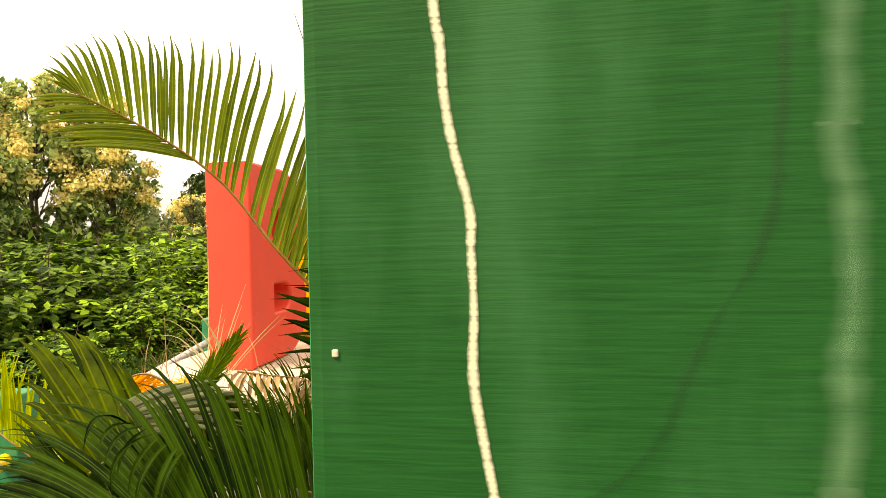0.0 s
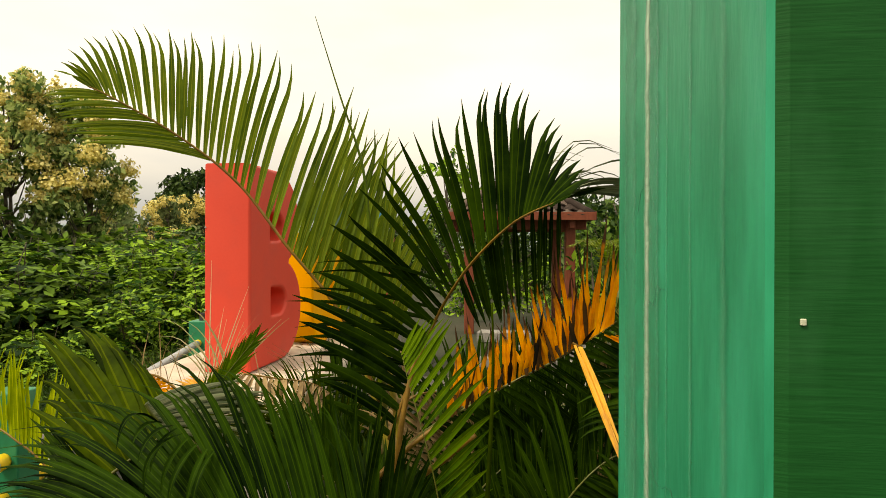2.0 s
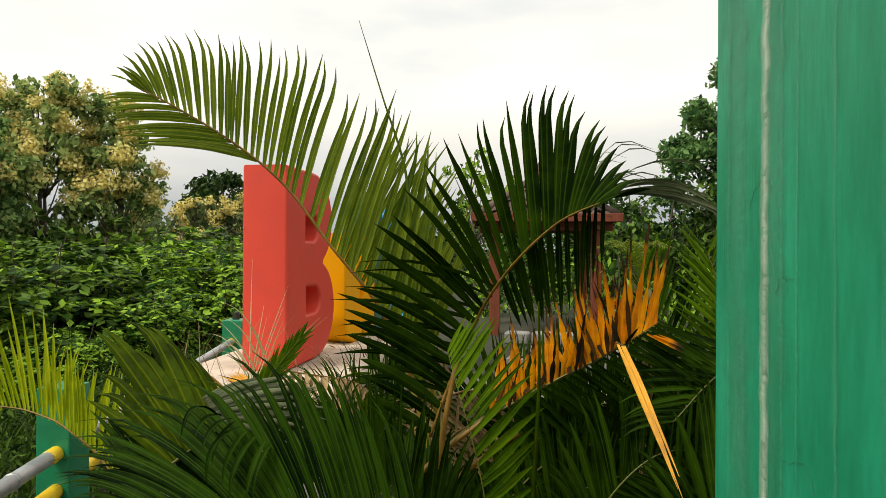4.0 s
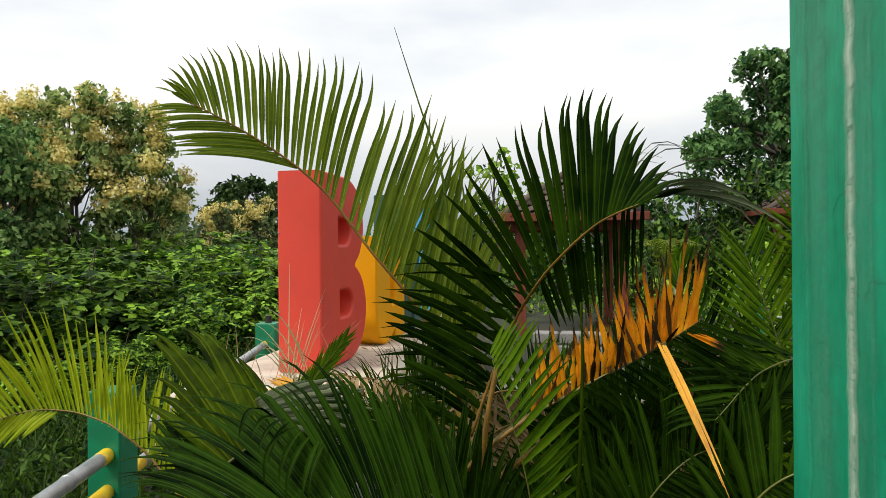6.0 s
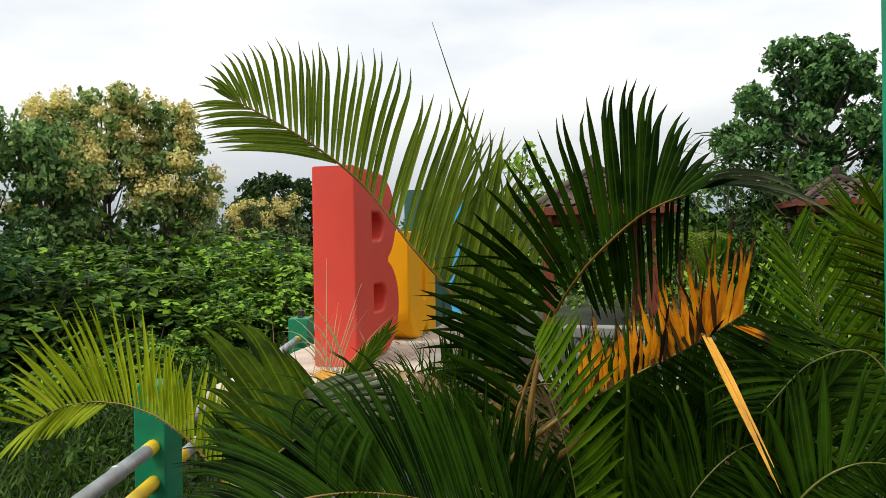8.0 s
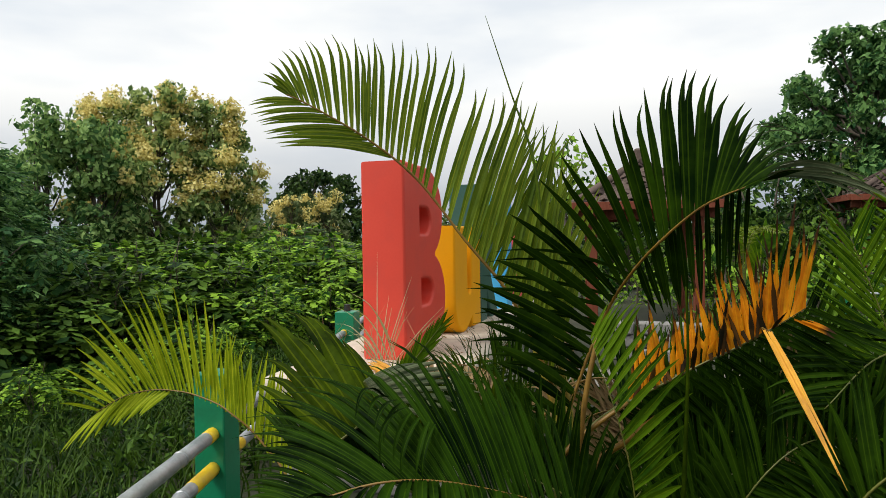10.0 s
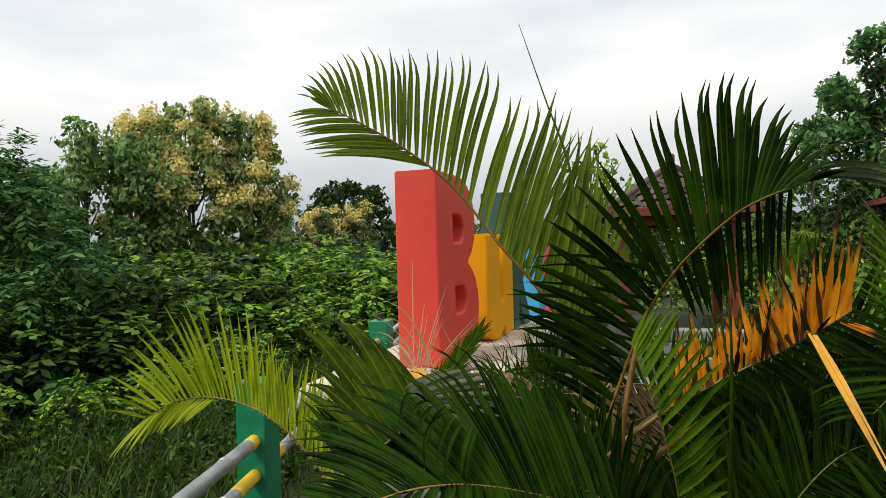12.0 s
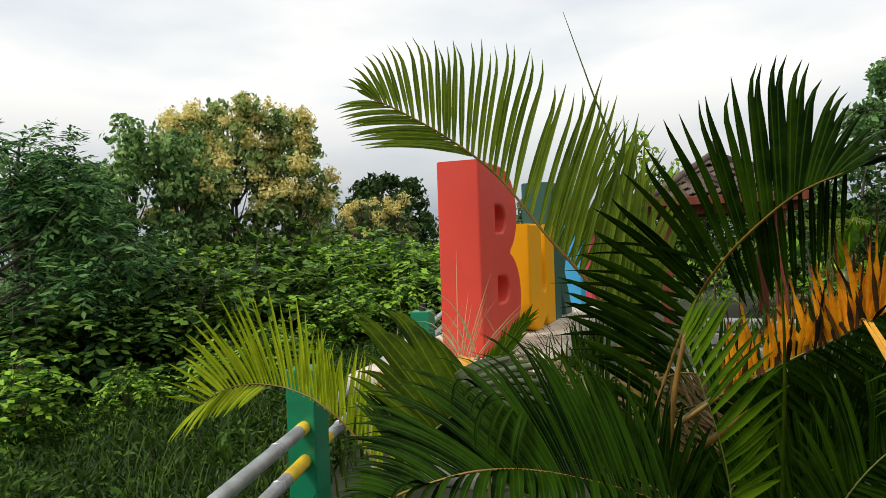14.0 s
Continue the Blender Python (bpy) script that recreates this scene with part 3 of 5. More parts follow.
for i in range(len(ring) - 1):
    for k in range(72):
        gf.append((i * 72 + k, i * 72 + (k + 1) % 72, (i + 1) * 72 + (k + 1) % 72, (i + 1) * 72 + k))
ground = tagged(new("ground", mesh("ground", gv, gf, SOIL, smooth=True)), "dark soil and rough turf falling away beyond the fence", "ground", kind="structure")

hv, hf = [], []
for k in range(81):
    a = radians(20 + 140 * k / 80)
    h = 16 + 10 * noise.noise((k * 0.13, 0, 0)) + 3 * noise.noise((k * 0.5, 2, 0))
    for rad, z in ((430, -14), (520, max(4, h)), (640, -16)):
        hv.append((rad * math.cos(a), rad * math.sin(a), z))
for k in range(80):
    for j in range(2):
        hf.append((k * 3 + j, k * 3 + j + 1, k * 3 + j + 4, k * 3 + j + 3))
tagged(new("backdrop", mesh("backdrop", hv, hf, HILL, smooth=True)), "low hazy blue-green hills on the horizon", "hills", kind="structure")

# ---- near pillar ----
pillar = tagged(new("pillar", None), "square concrete pillar in worn brushed green paint", "pillar")
pillar.matrix_world = pose(1.349, 1.221, 0, 0, 0, 6.6)
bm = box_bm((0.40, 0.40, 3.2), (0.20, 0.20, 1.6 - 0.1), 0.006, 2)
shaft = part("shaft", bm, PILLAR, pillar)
shaft.data.materials.append(PILLAR_SHADED)
# The face towards -y takes the copy with shade in its colour.
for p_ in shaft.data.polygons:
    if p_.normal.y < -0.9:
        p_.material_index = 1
def streak(name, parent, pts, width, material, label, axis="x", rough=0.25):
    """A thin irregular stripe on a pillar face through (across, height) points."""
    line = spline([(a_, 0, z_) for a_, z_ in pts], 260)
    v, f_, uv = [], [], []
    for i, p_ in enumerate(line):
        w = width * (1 + rough * 2 * noise.noise((p_[2] * 25, 3, 1)) + rough * noise.noise((p_[2] * 260, 5, 1)))
        s = width * 0.15 * noise.noise((p_[2] * 45, 9, 2))
        for o in (-w / 2, w / 2):
            v.append((p_[0] + s + o, -0.0007, p_[2]) if axis == "x" else (-0.0007, p_[0] + s + o, p_[2]))
            uv.append((0.0 if o < 0 else 1.0, i / 259))
    for i in range(len(line) - 1):
        f_.append((2 * i, 2 * i + 1, 2 * i + 3, 2 * i + 2) if axis == "x" else (2 * i + 1, 2 * i, 2 * i + 2, 2 * i + 3))
    return part(name, mesh(name, v, f_, material, uv), material, parent, label)


streak("paint_streak", pillar, [(0.079, 1.0), (0.077, 1.2), (0.0645, 1.36), (0.0635, 1.40), (0.0605, 1.43), (0.0545, 1.465), (0.0545, 1.49), (0.054, 1.51), (0.0535, 1.522), (0.0475, 1.55), (0.046, 1.57), (0.043, 1.62), (0.04, 1.9)], 0.0042, CHALK, "pale unpainted streak running down the face")
streak("paint_streak", pillar, [(0.243, 0.9), (0.241, 1.2), (0.244, 1.5), (0.243, 1.8), (0.246, 2.2)], 0.026, PALE_LINE, "pale worn line on the side face", "y", 0.10)
streak("paint_streak", pillar, [(0.176, 0.9), (0.174, 1.2), (0.176, 1.5), (0.175, 1.8), (0.178, 2.2)], 0.009, PALE_FAINT, "thin pale line on the side face", "y", 0.25)
for y_, w_ in ((0.318, 0.16), (0.225, 0.10), (0.30, 0.030), (0.345, 0.022), (0.205, 0.016), (0.055, 0.020), (0.115, 0.012)):
    streak("paint_streak", pillar, [(y_, 0.9), (y_ - 0.002, 1.3), (y_ + 0.002, 1.6), (y_, 2.2)], w_, PALE_FAINT, "faint brushed line on the side face", "y", 0.12)
streak("scuff", pillar, [(0.1585, 1.0), (0.156, 1.40), (0.157, 1.44), (0.1605, 1.50), (0.157, 1.54), (0.1585, 1.58), (0.158, 1.9)], 0.017, SCUFF, "wide pale scuffed band down the face", "x", 0.2)
streak("stain", pillar, [(0.147, 1.75), (0.145, 1.6), (0.142, 1.54), (0.137, 1.51), (0.124, 1.488), (0.116, 1.471), (0.1075, 1.4526), (0.094, 1.439), (0.077, 1.43), (0.06, 1.424)], 0.007, SMEAR, "faint dark smear across the paint", "x", 0.5)
for zc, pts_ in ((1.55, [(0.215, 1.528), (0.235, 1.545), (0.26, 1.547), (0.285, 1.53)]), (1.47, [(0.18, 1.478), (0.205, 1.477), (0.22, 1.466), (0.24, 1.468)]), (1.36, [(0.12, 1.33), (0.16, 1.36), (0.21, 1.352), (0.25, 1.37)])):
    line_ = spline([(-0.0006, y_, z_) for y_, z_ in pts_], 24)
    line_ += np.array([(0, 0.003 * noise.noise((i * 0.9, zc, 0)), 0.004 * noise.noise((i * 0.7, zc, 5))) for i in range(24)])
    v, f_ = tube_data(line_, np.full(24, 0.00016), 4)
    part("crack", mesh("crack", v, f_, BLACKGREEN), BLACKGREEN, pillar, "hairline crack in the paint")
part("paint_chip", box_bm((0.002, 0.0012, 0.0024), (0.0105, -0.0004, 1.478), 0.0003, 1), STREAK, pillar, "pale chip in the paint")

# ---- plinth and letters ----
ROW = Vector((-0.1045, 0.9945, 0))
ACROSS = Vector((0.9945, 0.1045, 0))
FACE0 = Vector((-0.92, 4.885, 0.70))
LETTER = Matrix(((ROW.x, 0, ACROSS.x, FACE0.x), (ROW.y, 0, ACROSS.y, FACE0.y), (0, 1, 0, FACE0.z), (0, 0, 0, 1)))


def letter(name, label, outline, holes, depth, material, at, bevel=0.025):
    """An upright block letter: outline and holes in the letter's own plane, extruded to the back."""
    cu = bpy.data.curves.new(name, "CURVE")
    cu.dimensions, cu.fill_mode, cu.extrude, cu.bevel_depth, cu.bevel_resolution = "2D", "BOTH", depth / 2 - bevel, bevel, 3
    for loop in (outline, *holes):
        sp_ = cu.splines.new("POLY")
        sp_.points.add(len(loop) - 1)
        for p_, (x_, y_) in zip(sp_.points, loop):
            p_.co = (x_, y_, 0, 1)
        sp_.use_cyclic_u = True
    tmp = new(name + "_curve", cu)
    dg = bpy.context.evaluated_depsgraph_get()
    me = bpy.data.meshes.new_from_object(tmp.evaluated_get(dg))
    bpy.data.objects.remove(tmp)
    me.set_sharp_from_angle(angle=radians(16))
    me.materials.clear()
    me.materials.append(material)
    e = new(name, None)
    e.matrix_world = LETTER @ Matrix.Translation((at, 0, -depth / 2))
    part("body", me, material, e)
    for z_ in (0.40, 0.93):
        v, f_ = tube_data([(-0.004, z_, -depth / 2 + 0.012), (0.002, z_, -depth / 2 + 0.012)], [0.006, 0.006], 8)
        part("screw", mesh("screw", v, f_, GALV), GALV, e, "small screw head")
    return tagged(e, label, "sign letter", "letters of the sign")


def arc(cx, cy, rx, ry, a0, a1, n=14):
    return [(cx + rx * math.cos(radians(a0 + (a1 - a0) * i / n)), cy + ry * math.sin(radians(a0 + (a1 - a0) * i / n))) for i in range(n + 1)]


I = 0.025
b_out = [(I, I)] + arc(0.55, 0.36, 0.38, 0.335, -90, 72) + arc(0.51, 1.0, 0.36, 0.315, -62, 90) + [(I, 1.315)]
b_h1 = [(0.31, 0.825)] + arc(0.47, 0.945, 0.14, 0.12, -90, 90) + [(0.31, 1.065)]
b_h2 = [(0.33, 0.31)] + arc(0.51, 0.43, 0.15, 0.12, -90, 90) + [(0.33, 0.55)]
letter("letter_b", "large glossy red block letter B on the plinth", b_out, [b_h1, b_h2], 0.315, RED, 0)
u_out = [(0.02, 0.90), (0.02, 0.28)] + arc(0.30, 0.28, 0.28, 0.27, 180, 290) + [(0.60, 0.13), (0.62, 0.02), (0.89, 0.02), (0.89, 0.90), (0.60, 0.90), (0.60, 0.40)] + arc(0.50, 0.40, 0.10, 0.11, 0, -180) + [(0.40, 0.90)]
letter("letter_u", "yellow block letter u standing behind the red one", u_out, [], 0.315, YELLOW, 1.24)
k_out = [(0.02, 0.02), (0.24, 0.02), (0.24, 0.35), (0.48, 0.02), (0.75, 0.02), (0.42, 0.46), (0.72, 0.88), (0.46, 0.88), (0.24, 0.56), (0.24, 1.32), (0.02, 1.32)]
letter("letter_k", "dark green tall block letter of the sign", k_out, [], 0.315, DARKGREEN, 2.17)
i_out = [(0.02, 0.02), (0.26, 0.02), (0.26, 1.30), (0.02, 1.30)]
letter("letter_i", "bright blue upright block letter of the sign", i_out, [], 0.315, BLUE, 3.5)
letter("letter_l", "red block letter far along the sign", [(0.02, 0.02), (0.5, 0.02), (0.5, 0.25), (0.26, 0.25), (0.26, 0.92), (0.02, 0.92)], [], 0.315, PINK, 4.2)

plinth = tagged(new("plinth", None), "pale weathered concrete plinth with rough stone sides", "plinth")
bm = box_bm((1.2, 5.5, 0.16), (0, 0, 0), 0.06, 4)
bmesh.ops.subdivide_edges(bm, edges=list(bm.edges), cuts=11, use_grid_fill=True)
for v_ in bm.verts:
    k_ = noise.noise(v_.co * 2.2) * 0.06 + noise.noise(v_.co * 7) * 0.02
    v_.co += Vector((k_ * (1 if abs(v_.co.x) > 0.5 else 0.2), 0, k_ * 0.35))
slab = part("slab", bm, CONCRETE, plinth, "pale plaster top", True)
slab.matrix_world = pose(-1.43, 6.95, 0.615, 0, 0, 10)
bm = box_bm((1.05, 5.3, 0.62), (0, 0, 0), 0.05, 2)
bmesh.ops.subdivide_edges(bm, edges=list(bm.edges), cuts=9, use_grid_fill=True)
for v_ in bm.verts:
    v_.co += v_.co.normalized() * (noise.noise(v_.co * 3.1) * 0.10 + noise.noise(v_.co * 9) * 0.03)
body = part("body", bm, ROCK, plinth, "grey rough stone", True)
body.matrix_world = pose(-1.43, 6.95, 0.28, 0, 0, 10)


# ---- railing ----
def rail_post(x, y, stub, size=0.155, top=0.88):
    e = tagged(new("fence_post", None), "square green painted concrete fence post", "fence post", "posts of the railing")
    e.matrix_world = pose(x, y, 0, 0, 0, 12)
    part("shaft", box_bm((size, size, top + 0.6), (0, 0, top / 2 - 0.3), 0.008, 2), TEAL, e)
    if stub:
        v, f_ = tube_data([(0, 0, top - 0.005), (0, 0, top + 0.07)], [0.035, 0.03], 10)
        part("cap", mesh("cap", v, f_, BLACK), BLACK, e, "dark stub on the top")
    return e


rail_post(-1.225, 3.40, False)
rail_post(-2.50, 6.79, True, 0.20, 0.80)
rail_post(-3.83, 10.18, True, 0.20, 0.75)
rail_post(0.105, 0.02, False)


def rail(a, b, z, collar, painted):
    e = tagged(new("rail_pipe", None), "galvanised steel rail pipe with yellow painted ends", "railing", "pipes of the railing")
    a, b = Vector((*a, z)), Vector((*b, z))
    d = (b - a).normalized()
    tube("pipe", [tuple(a), tuple(b)], 0.032, 0.032, GALV, e, 24, 12)
    for p_, q_ in ((a, 1), (b, -1)):
        tube("painted_end", [tuple(p_), tuple(p_ + d * painted * q_)], 0.0335, 0.0335, RAILYELLOW, e, 4, 12, "yellow paint")
    c_ = a + d * collar
    tube("joint", [tuple(c_), tuple(c_ + d * 0.012)], 0.036, 0.036, GALV, e, 3, 12)


for z_, paint in ((0.595, 0.10), (0.43, 0.28)):
    rail((-1.195, 3.34), (0.075, 0.08), z_, 0.38, paint)
    rail((-1.255, 3.46), (-2.50, 6.73), z_, 0.5, paint)
    rail((-2.53, 6.86), (-3.80, 10.12), z_, 0.5, paint)


# ---- gazebos ----
def gazebo(label, x, y, half, eave, peak, turn, seed):
    rng = random.Random(seed)
    e = tagged(new("gazebo", None), label, "gazebo", "gazebos on the lawn")
    e.matrix_world = pose(x, y, 0, 0, 0, turn)
    for sx_ in (-1, 1):
        for sy_ in (-1, 1):
            part("post", box_bm((0.17, 0.17, eave + 0.1), (sx_ * half * 0.72, sy_ * half * 0.72, eave / 2), 0.01, 1), WOODRED, e)
    for s_ in (-1, 1):
        part("beam", box_bm((half * 1.9, 0.10, 0.16), (0, s_ * half * 0.72, eave - 0.12), 0.008, 1), WOODRED, e)
        part("beam", box_bm((0.10, half * 1.9, 0.16), (s_ * half * 0.72, 0, eave - 0.10), 0.008, 1), WOODRED, e)
        part("fascia", box_bm((half * 2.06, 0.05, 0.14), (0, s_ * half * 1.03, eave + 0.02), 0.006, 1), WOODRED, e)
        part("fascia", box_bm((0.05, half * 2.0, 0.14), (s_ * half * 1.03, 0, eave + 0.03), 0.006, 1), WOODRED, e)
    bm = bmesh.new()
    vs = [bm.verts.new(c_) for c_ in ((-half, -half, eave), (half, -half, eave), (half, half, eave), (-half, half, eave), (0, 0, peak))]
    for a_, b_ in ((0, 1), (1, 2), (2, 3), (3, 0)):
        bm.faces.new((vs[a_], vs[b_], vs[4]))
    bm.faces.new(vs[3::-1])
    roof = part("roof", bm, TILE, e, "weathered clay tiles")
    tile = mesh("roof_tile", *[d for d in tile_data()], TILE)
    rows, slope = 8, math.atan2(peak - eave, half)
    run = math.hypot(half, peak - eave) / rows
    for side in range(4):
        m_side = Matrix.Rotation(radians(90 * side), 4, "Z")
        for r_ in range(rows):
            w = half * (1 - (r_ + 0.5) / rows)
            n_ = max(1, round(2 * w / 0.22))
            for k_ in range(n_):
                x_ = -w + (k_ + 0.5) * 2 * w / n_
                q = (r_ + 0.45) / rows
                ob = new("roof_tile", tile)
                ob.parent = roof
                ob.matrix_local = m_side @ Matrix.Translation((x_, -half * (1 - q) - 0.02, eave + (peak - eave) * q + 0.03)) @ Matrix.Rotation(slope - 0.07 + rng.gauss(0, 0.03), 4, "X") @ Matrix.Rotation(rng.gauss(0, 0.04), 4, "Z") @ Matrix.Diagonal((2 * w / n_ * 1.02, run * 1.25, 1, 1))
    for side in range(4):
        a_ = radians(45 + 90 * side)
        tube("ridge", [(half * 1.414 * math.cos(a_), half * 1.414 * math.sin(a_), eave + 0.05), (0, 0, peak + 0.05)], 0.07, 0.07, TILE, e, 10, 6)
    part("finial", box_bm((0.16, 0.16, 0.26), (0, 0, peak + 0.14), 0.04, 2), TILE, e)
    return e


def tile_data():
    v, f_ = [], []
    for y_, z_ in ((-0.5, 0.012), (0.5, 0.0)):
        for i in range(5):
            x_ = -0.5 + i / 4
            v.append((x_, y_, z_ + 0.025 * math.cos(x_ * 2 * math.pi)))
    for i in range(4):
        f_.append((i, i + 1, i + 6, i + 5))
    n_ = len(v)
    v += [(x_, y_, z_ - 0.02) for x_, y_, z_ in v]
    for i in range(4):
        f_.append((n_ + i + 5, n_ + i + 6, n_ + i + 1, n_ + i))
        f_.append((n_ + i, n_ + i + 1, i + 1, i))
    return v, f_


gazebo("small gazebo with red-brown posts and weathered tile roof", -0.42, 13.75, 1.22, 2.03, 2.88, 12, 3)
gazebo("second tiled gazebo under the tall tree", 4.75, 20.2, 1.2, 2.35, 3.05, 8, 4)

# low wall of stone blocks on the lawn, and the paved path beside it
low_wall = tagged(new("stone_wall", None), "low wall of grey stone blocks on the lawn", "wall")
block = box_bm((0.30, 0.22, 0.15), (0, 0, 0), 0.02, 1)
block_me = bpy.data.meshes.new("block")
block.to_mesh(block_me)
block.free()
block_me.materials.append(ROCK)
for r_ in range(3):
    for k_ in range(4):
        ob = new("block", block_me)
        ob.parent = low_wall
        ob.matrix_local = pose(-0.15 + 0.32 * (k_ + 0.5 * (r_ % 2)) + random.uniform(-0.02, 0.02), 9.4 + random.uniform(-0.03, 0.03), 0.08 + 0.16 * r_, 0, 0, random.uniform(-4, 4))
pv = part("path", box_bm((9.0, 0.9, 0.06), (0, 0, 0), 0.01, 1), PAVING)
pv.matrix_world = pose(2.6, 8.2, 0.02, 0, 0, 4)
tagged(pv, "pale concrete garden path across the lawn", "path", kind="structure")
fence = tagged(new("far_railing", None), "low grey pipe railing on green posts across the lawn", "railing")
for k_ in range(6):
    part("post", box_bm((0.07, 0.07, 0.75), (2.6 + 1.3 * k_, 11.6, 0.35), 0.005, 1), TEAL, fence)
for z_, m_ in ((0.70, GALV), (0.50, GALV)):
    tube("pipe", [(2.6, 11.6, z_), (9.1, 11.6, z_)], 0.014, 0.014, m_, fence, 8, 8)

# ---- trees and shrubs ----
for x_, y_, h_, s_, fl, sd in ((-12.9, 11.4, 5.7, 0.95, 0, 11), (-13.3, 13.5, 6.3, 1.0, 1, 12), (-11.5, 13.3, 6.15, 1.05, 1, 13), (-10.6, 14.4, 5.6, 0.9, 1, 14), (-17.9, 13.3, 5.6, 2.0, 0, 15), (-11.9, 11.9, 5.3, 0.8, 0, 16), (-14.6, 11.4, 5.0, 1.0, 0, 17)):
    z_ = ground_z(x_, y_)
    tree("flowering_tree", "tall broad-leaved tree with cream blossom heads" if fl else "tall broad-leaved green tree without blossom", (x_, y_, z_), h_, s_, 0.3, LEAF_OLIVE if fl else LEAF_TEAK, 0.145, 76, (0.30, 0.58), 1500, sd, fl, 0.07, 0.62, stems=2, taper=0.4, group="trees beyond the fence")
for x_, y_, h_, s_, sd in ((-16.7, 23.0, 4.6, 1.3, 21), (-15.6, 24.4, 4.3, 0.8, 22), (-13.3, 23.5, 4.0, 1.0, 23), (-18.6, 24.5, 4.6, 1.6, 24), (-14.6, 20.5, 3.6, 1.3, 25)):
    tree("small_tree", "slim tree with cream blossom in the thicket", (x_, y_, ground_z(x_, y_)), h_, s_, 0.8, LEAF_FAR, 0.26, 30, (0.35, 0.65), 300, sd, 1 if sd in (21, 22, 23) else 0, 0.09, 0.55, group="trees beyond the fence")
tree("round_tree", "dense dark rounded tree far behind the thicket", (-24.1, 38.5, -2.4), 9.2, 4.2, 1.2, LEAF_DARK, 0.32, 84, (0.8, 1.25), 520, 31, 0, 0.25, 0.6, taper=0.4)
# The haze on these trees is only their paler leaf colour.
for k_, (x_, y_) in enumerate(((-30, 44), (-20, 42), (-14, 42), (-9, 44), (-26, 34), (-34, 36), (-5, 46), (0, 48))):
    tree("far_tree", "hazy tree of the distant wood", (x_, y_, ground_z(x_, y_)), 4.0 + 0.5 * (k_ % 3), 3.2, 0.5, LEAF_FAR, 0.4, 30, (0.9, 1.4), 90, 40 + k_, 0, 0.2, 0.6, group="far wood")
tree("pinnate_tree", "dark tree with drooping feathery leaves", (-8.2, 5.9, ground_z(-8.2, 5.9)), 4.0, 1.7, 0.6, LEAF_FEATHER, 0.20, 44, (0.4, 0.7), 330, 51, 0, 0.10, 0.28, stems=2, spray=0.33)
tree("pinnate_tree", "dark tree with drooping feathery leaves", (-9.8, 7.6, ground_z(-9.8, 7.6)), 4.0, 1.6, 0.4, LEAF_FEATHER, 0.20, 40, (0.4, 0.7), 330, 52, 0, 0.10, 0.3, stems=2, spray=0.33)
tree("tall_tree", "tall spreading green tree behind the gazebos", (6.6, 34.5, 0), 10.6, 4.0, 2.4, LEAF_FEATHER, 0.28, 110, (0.7, 1.2), 700, 61, 0, 0.3, 0.55)
tree("tall_tree", "tall spreading green tree behind the gazebos", (12.5, 33.5, 0), 9.6, 3.6, 2.2, LEAF_FEATHER, 0.28, 100, (0.7, 1.2), 650, 62, 0, 0.3, 0.55)
tree("slender_tree", "slender tree rising behind the tiled roof", (-3.7, 22.5, 0), 4.9, 1.1, 3.0, LEAF_SHRUB, 0.26, 12, (0.35, 0.6), 260, 63, 0, 0.09, 0.6)
for k_, (x_, y_) in enumerate(((-2.6, 26), (-0.7, 25.6), (1.1, 26.2), (3.1, 27.6), (4.9, 27.5), (6.6, 26), (8.6, 25), (10.5, 24.5), (-5.0, 27.5), (-7.5, 29), (-1.7, 21.6), (0.2, 20.8), (1.4, 19.6), (2.4, 21.4), (3.7, 20.2))):
    tree("hedge_tree", "bushy dark tree of the hedge behind the gazebos", (x_, y_, 0), 2.9 + 0.5 * (k_ % 3), 1.5, 0.3, LEAF_DARK if k_ % 2 else LEAF_DEEP, 0.19, 26, (0.6, 0.9), 420, 70 + k_, 0, 0.1, 0.55, group="hedge trees")
for k_, (x_, y_) in enumerate(((2.4, 13.5), (3.4, 14.6), (4.6, 13.2), (1.9, 16.5), (5.8, 15.0), (0.4, 16.4), (-0.9, 17.0), (1.0, 12.6), (2.9, 11.9), (3.4, 17.2), (-2.0, 16.2), (4.4, 16.4))):
    tree("garden_shrub", "leafy green garden shrub on the lawn", (x_, y_, 0), 1.3 + 0.25 * (k_ % 3), 0.7, 0.1, LEAF_SHRUB, 0.16, 14, (0.3, 0.5), 420, 85 + k_, 0, 0.03, 0.4, "shrub", group="garden shrubs")

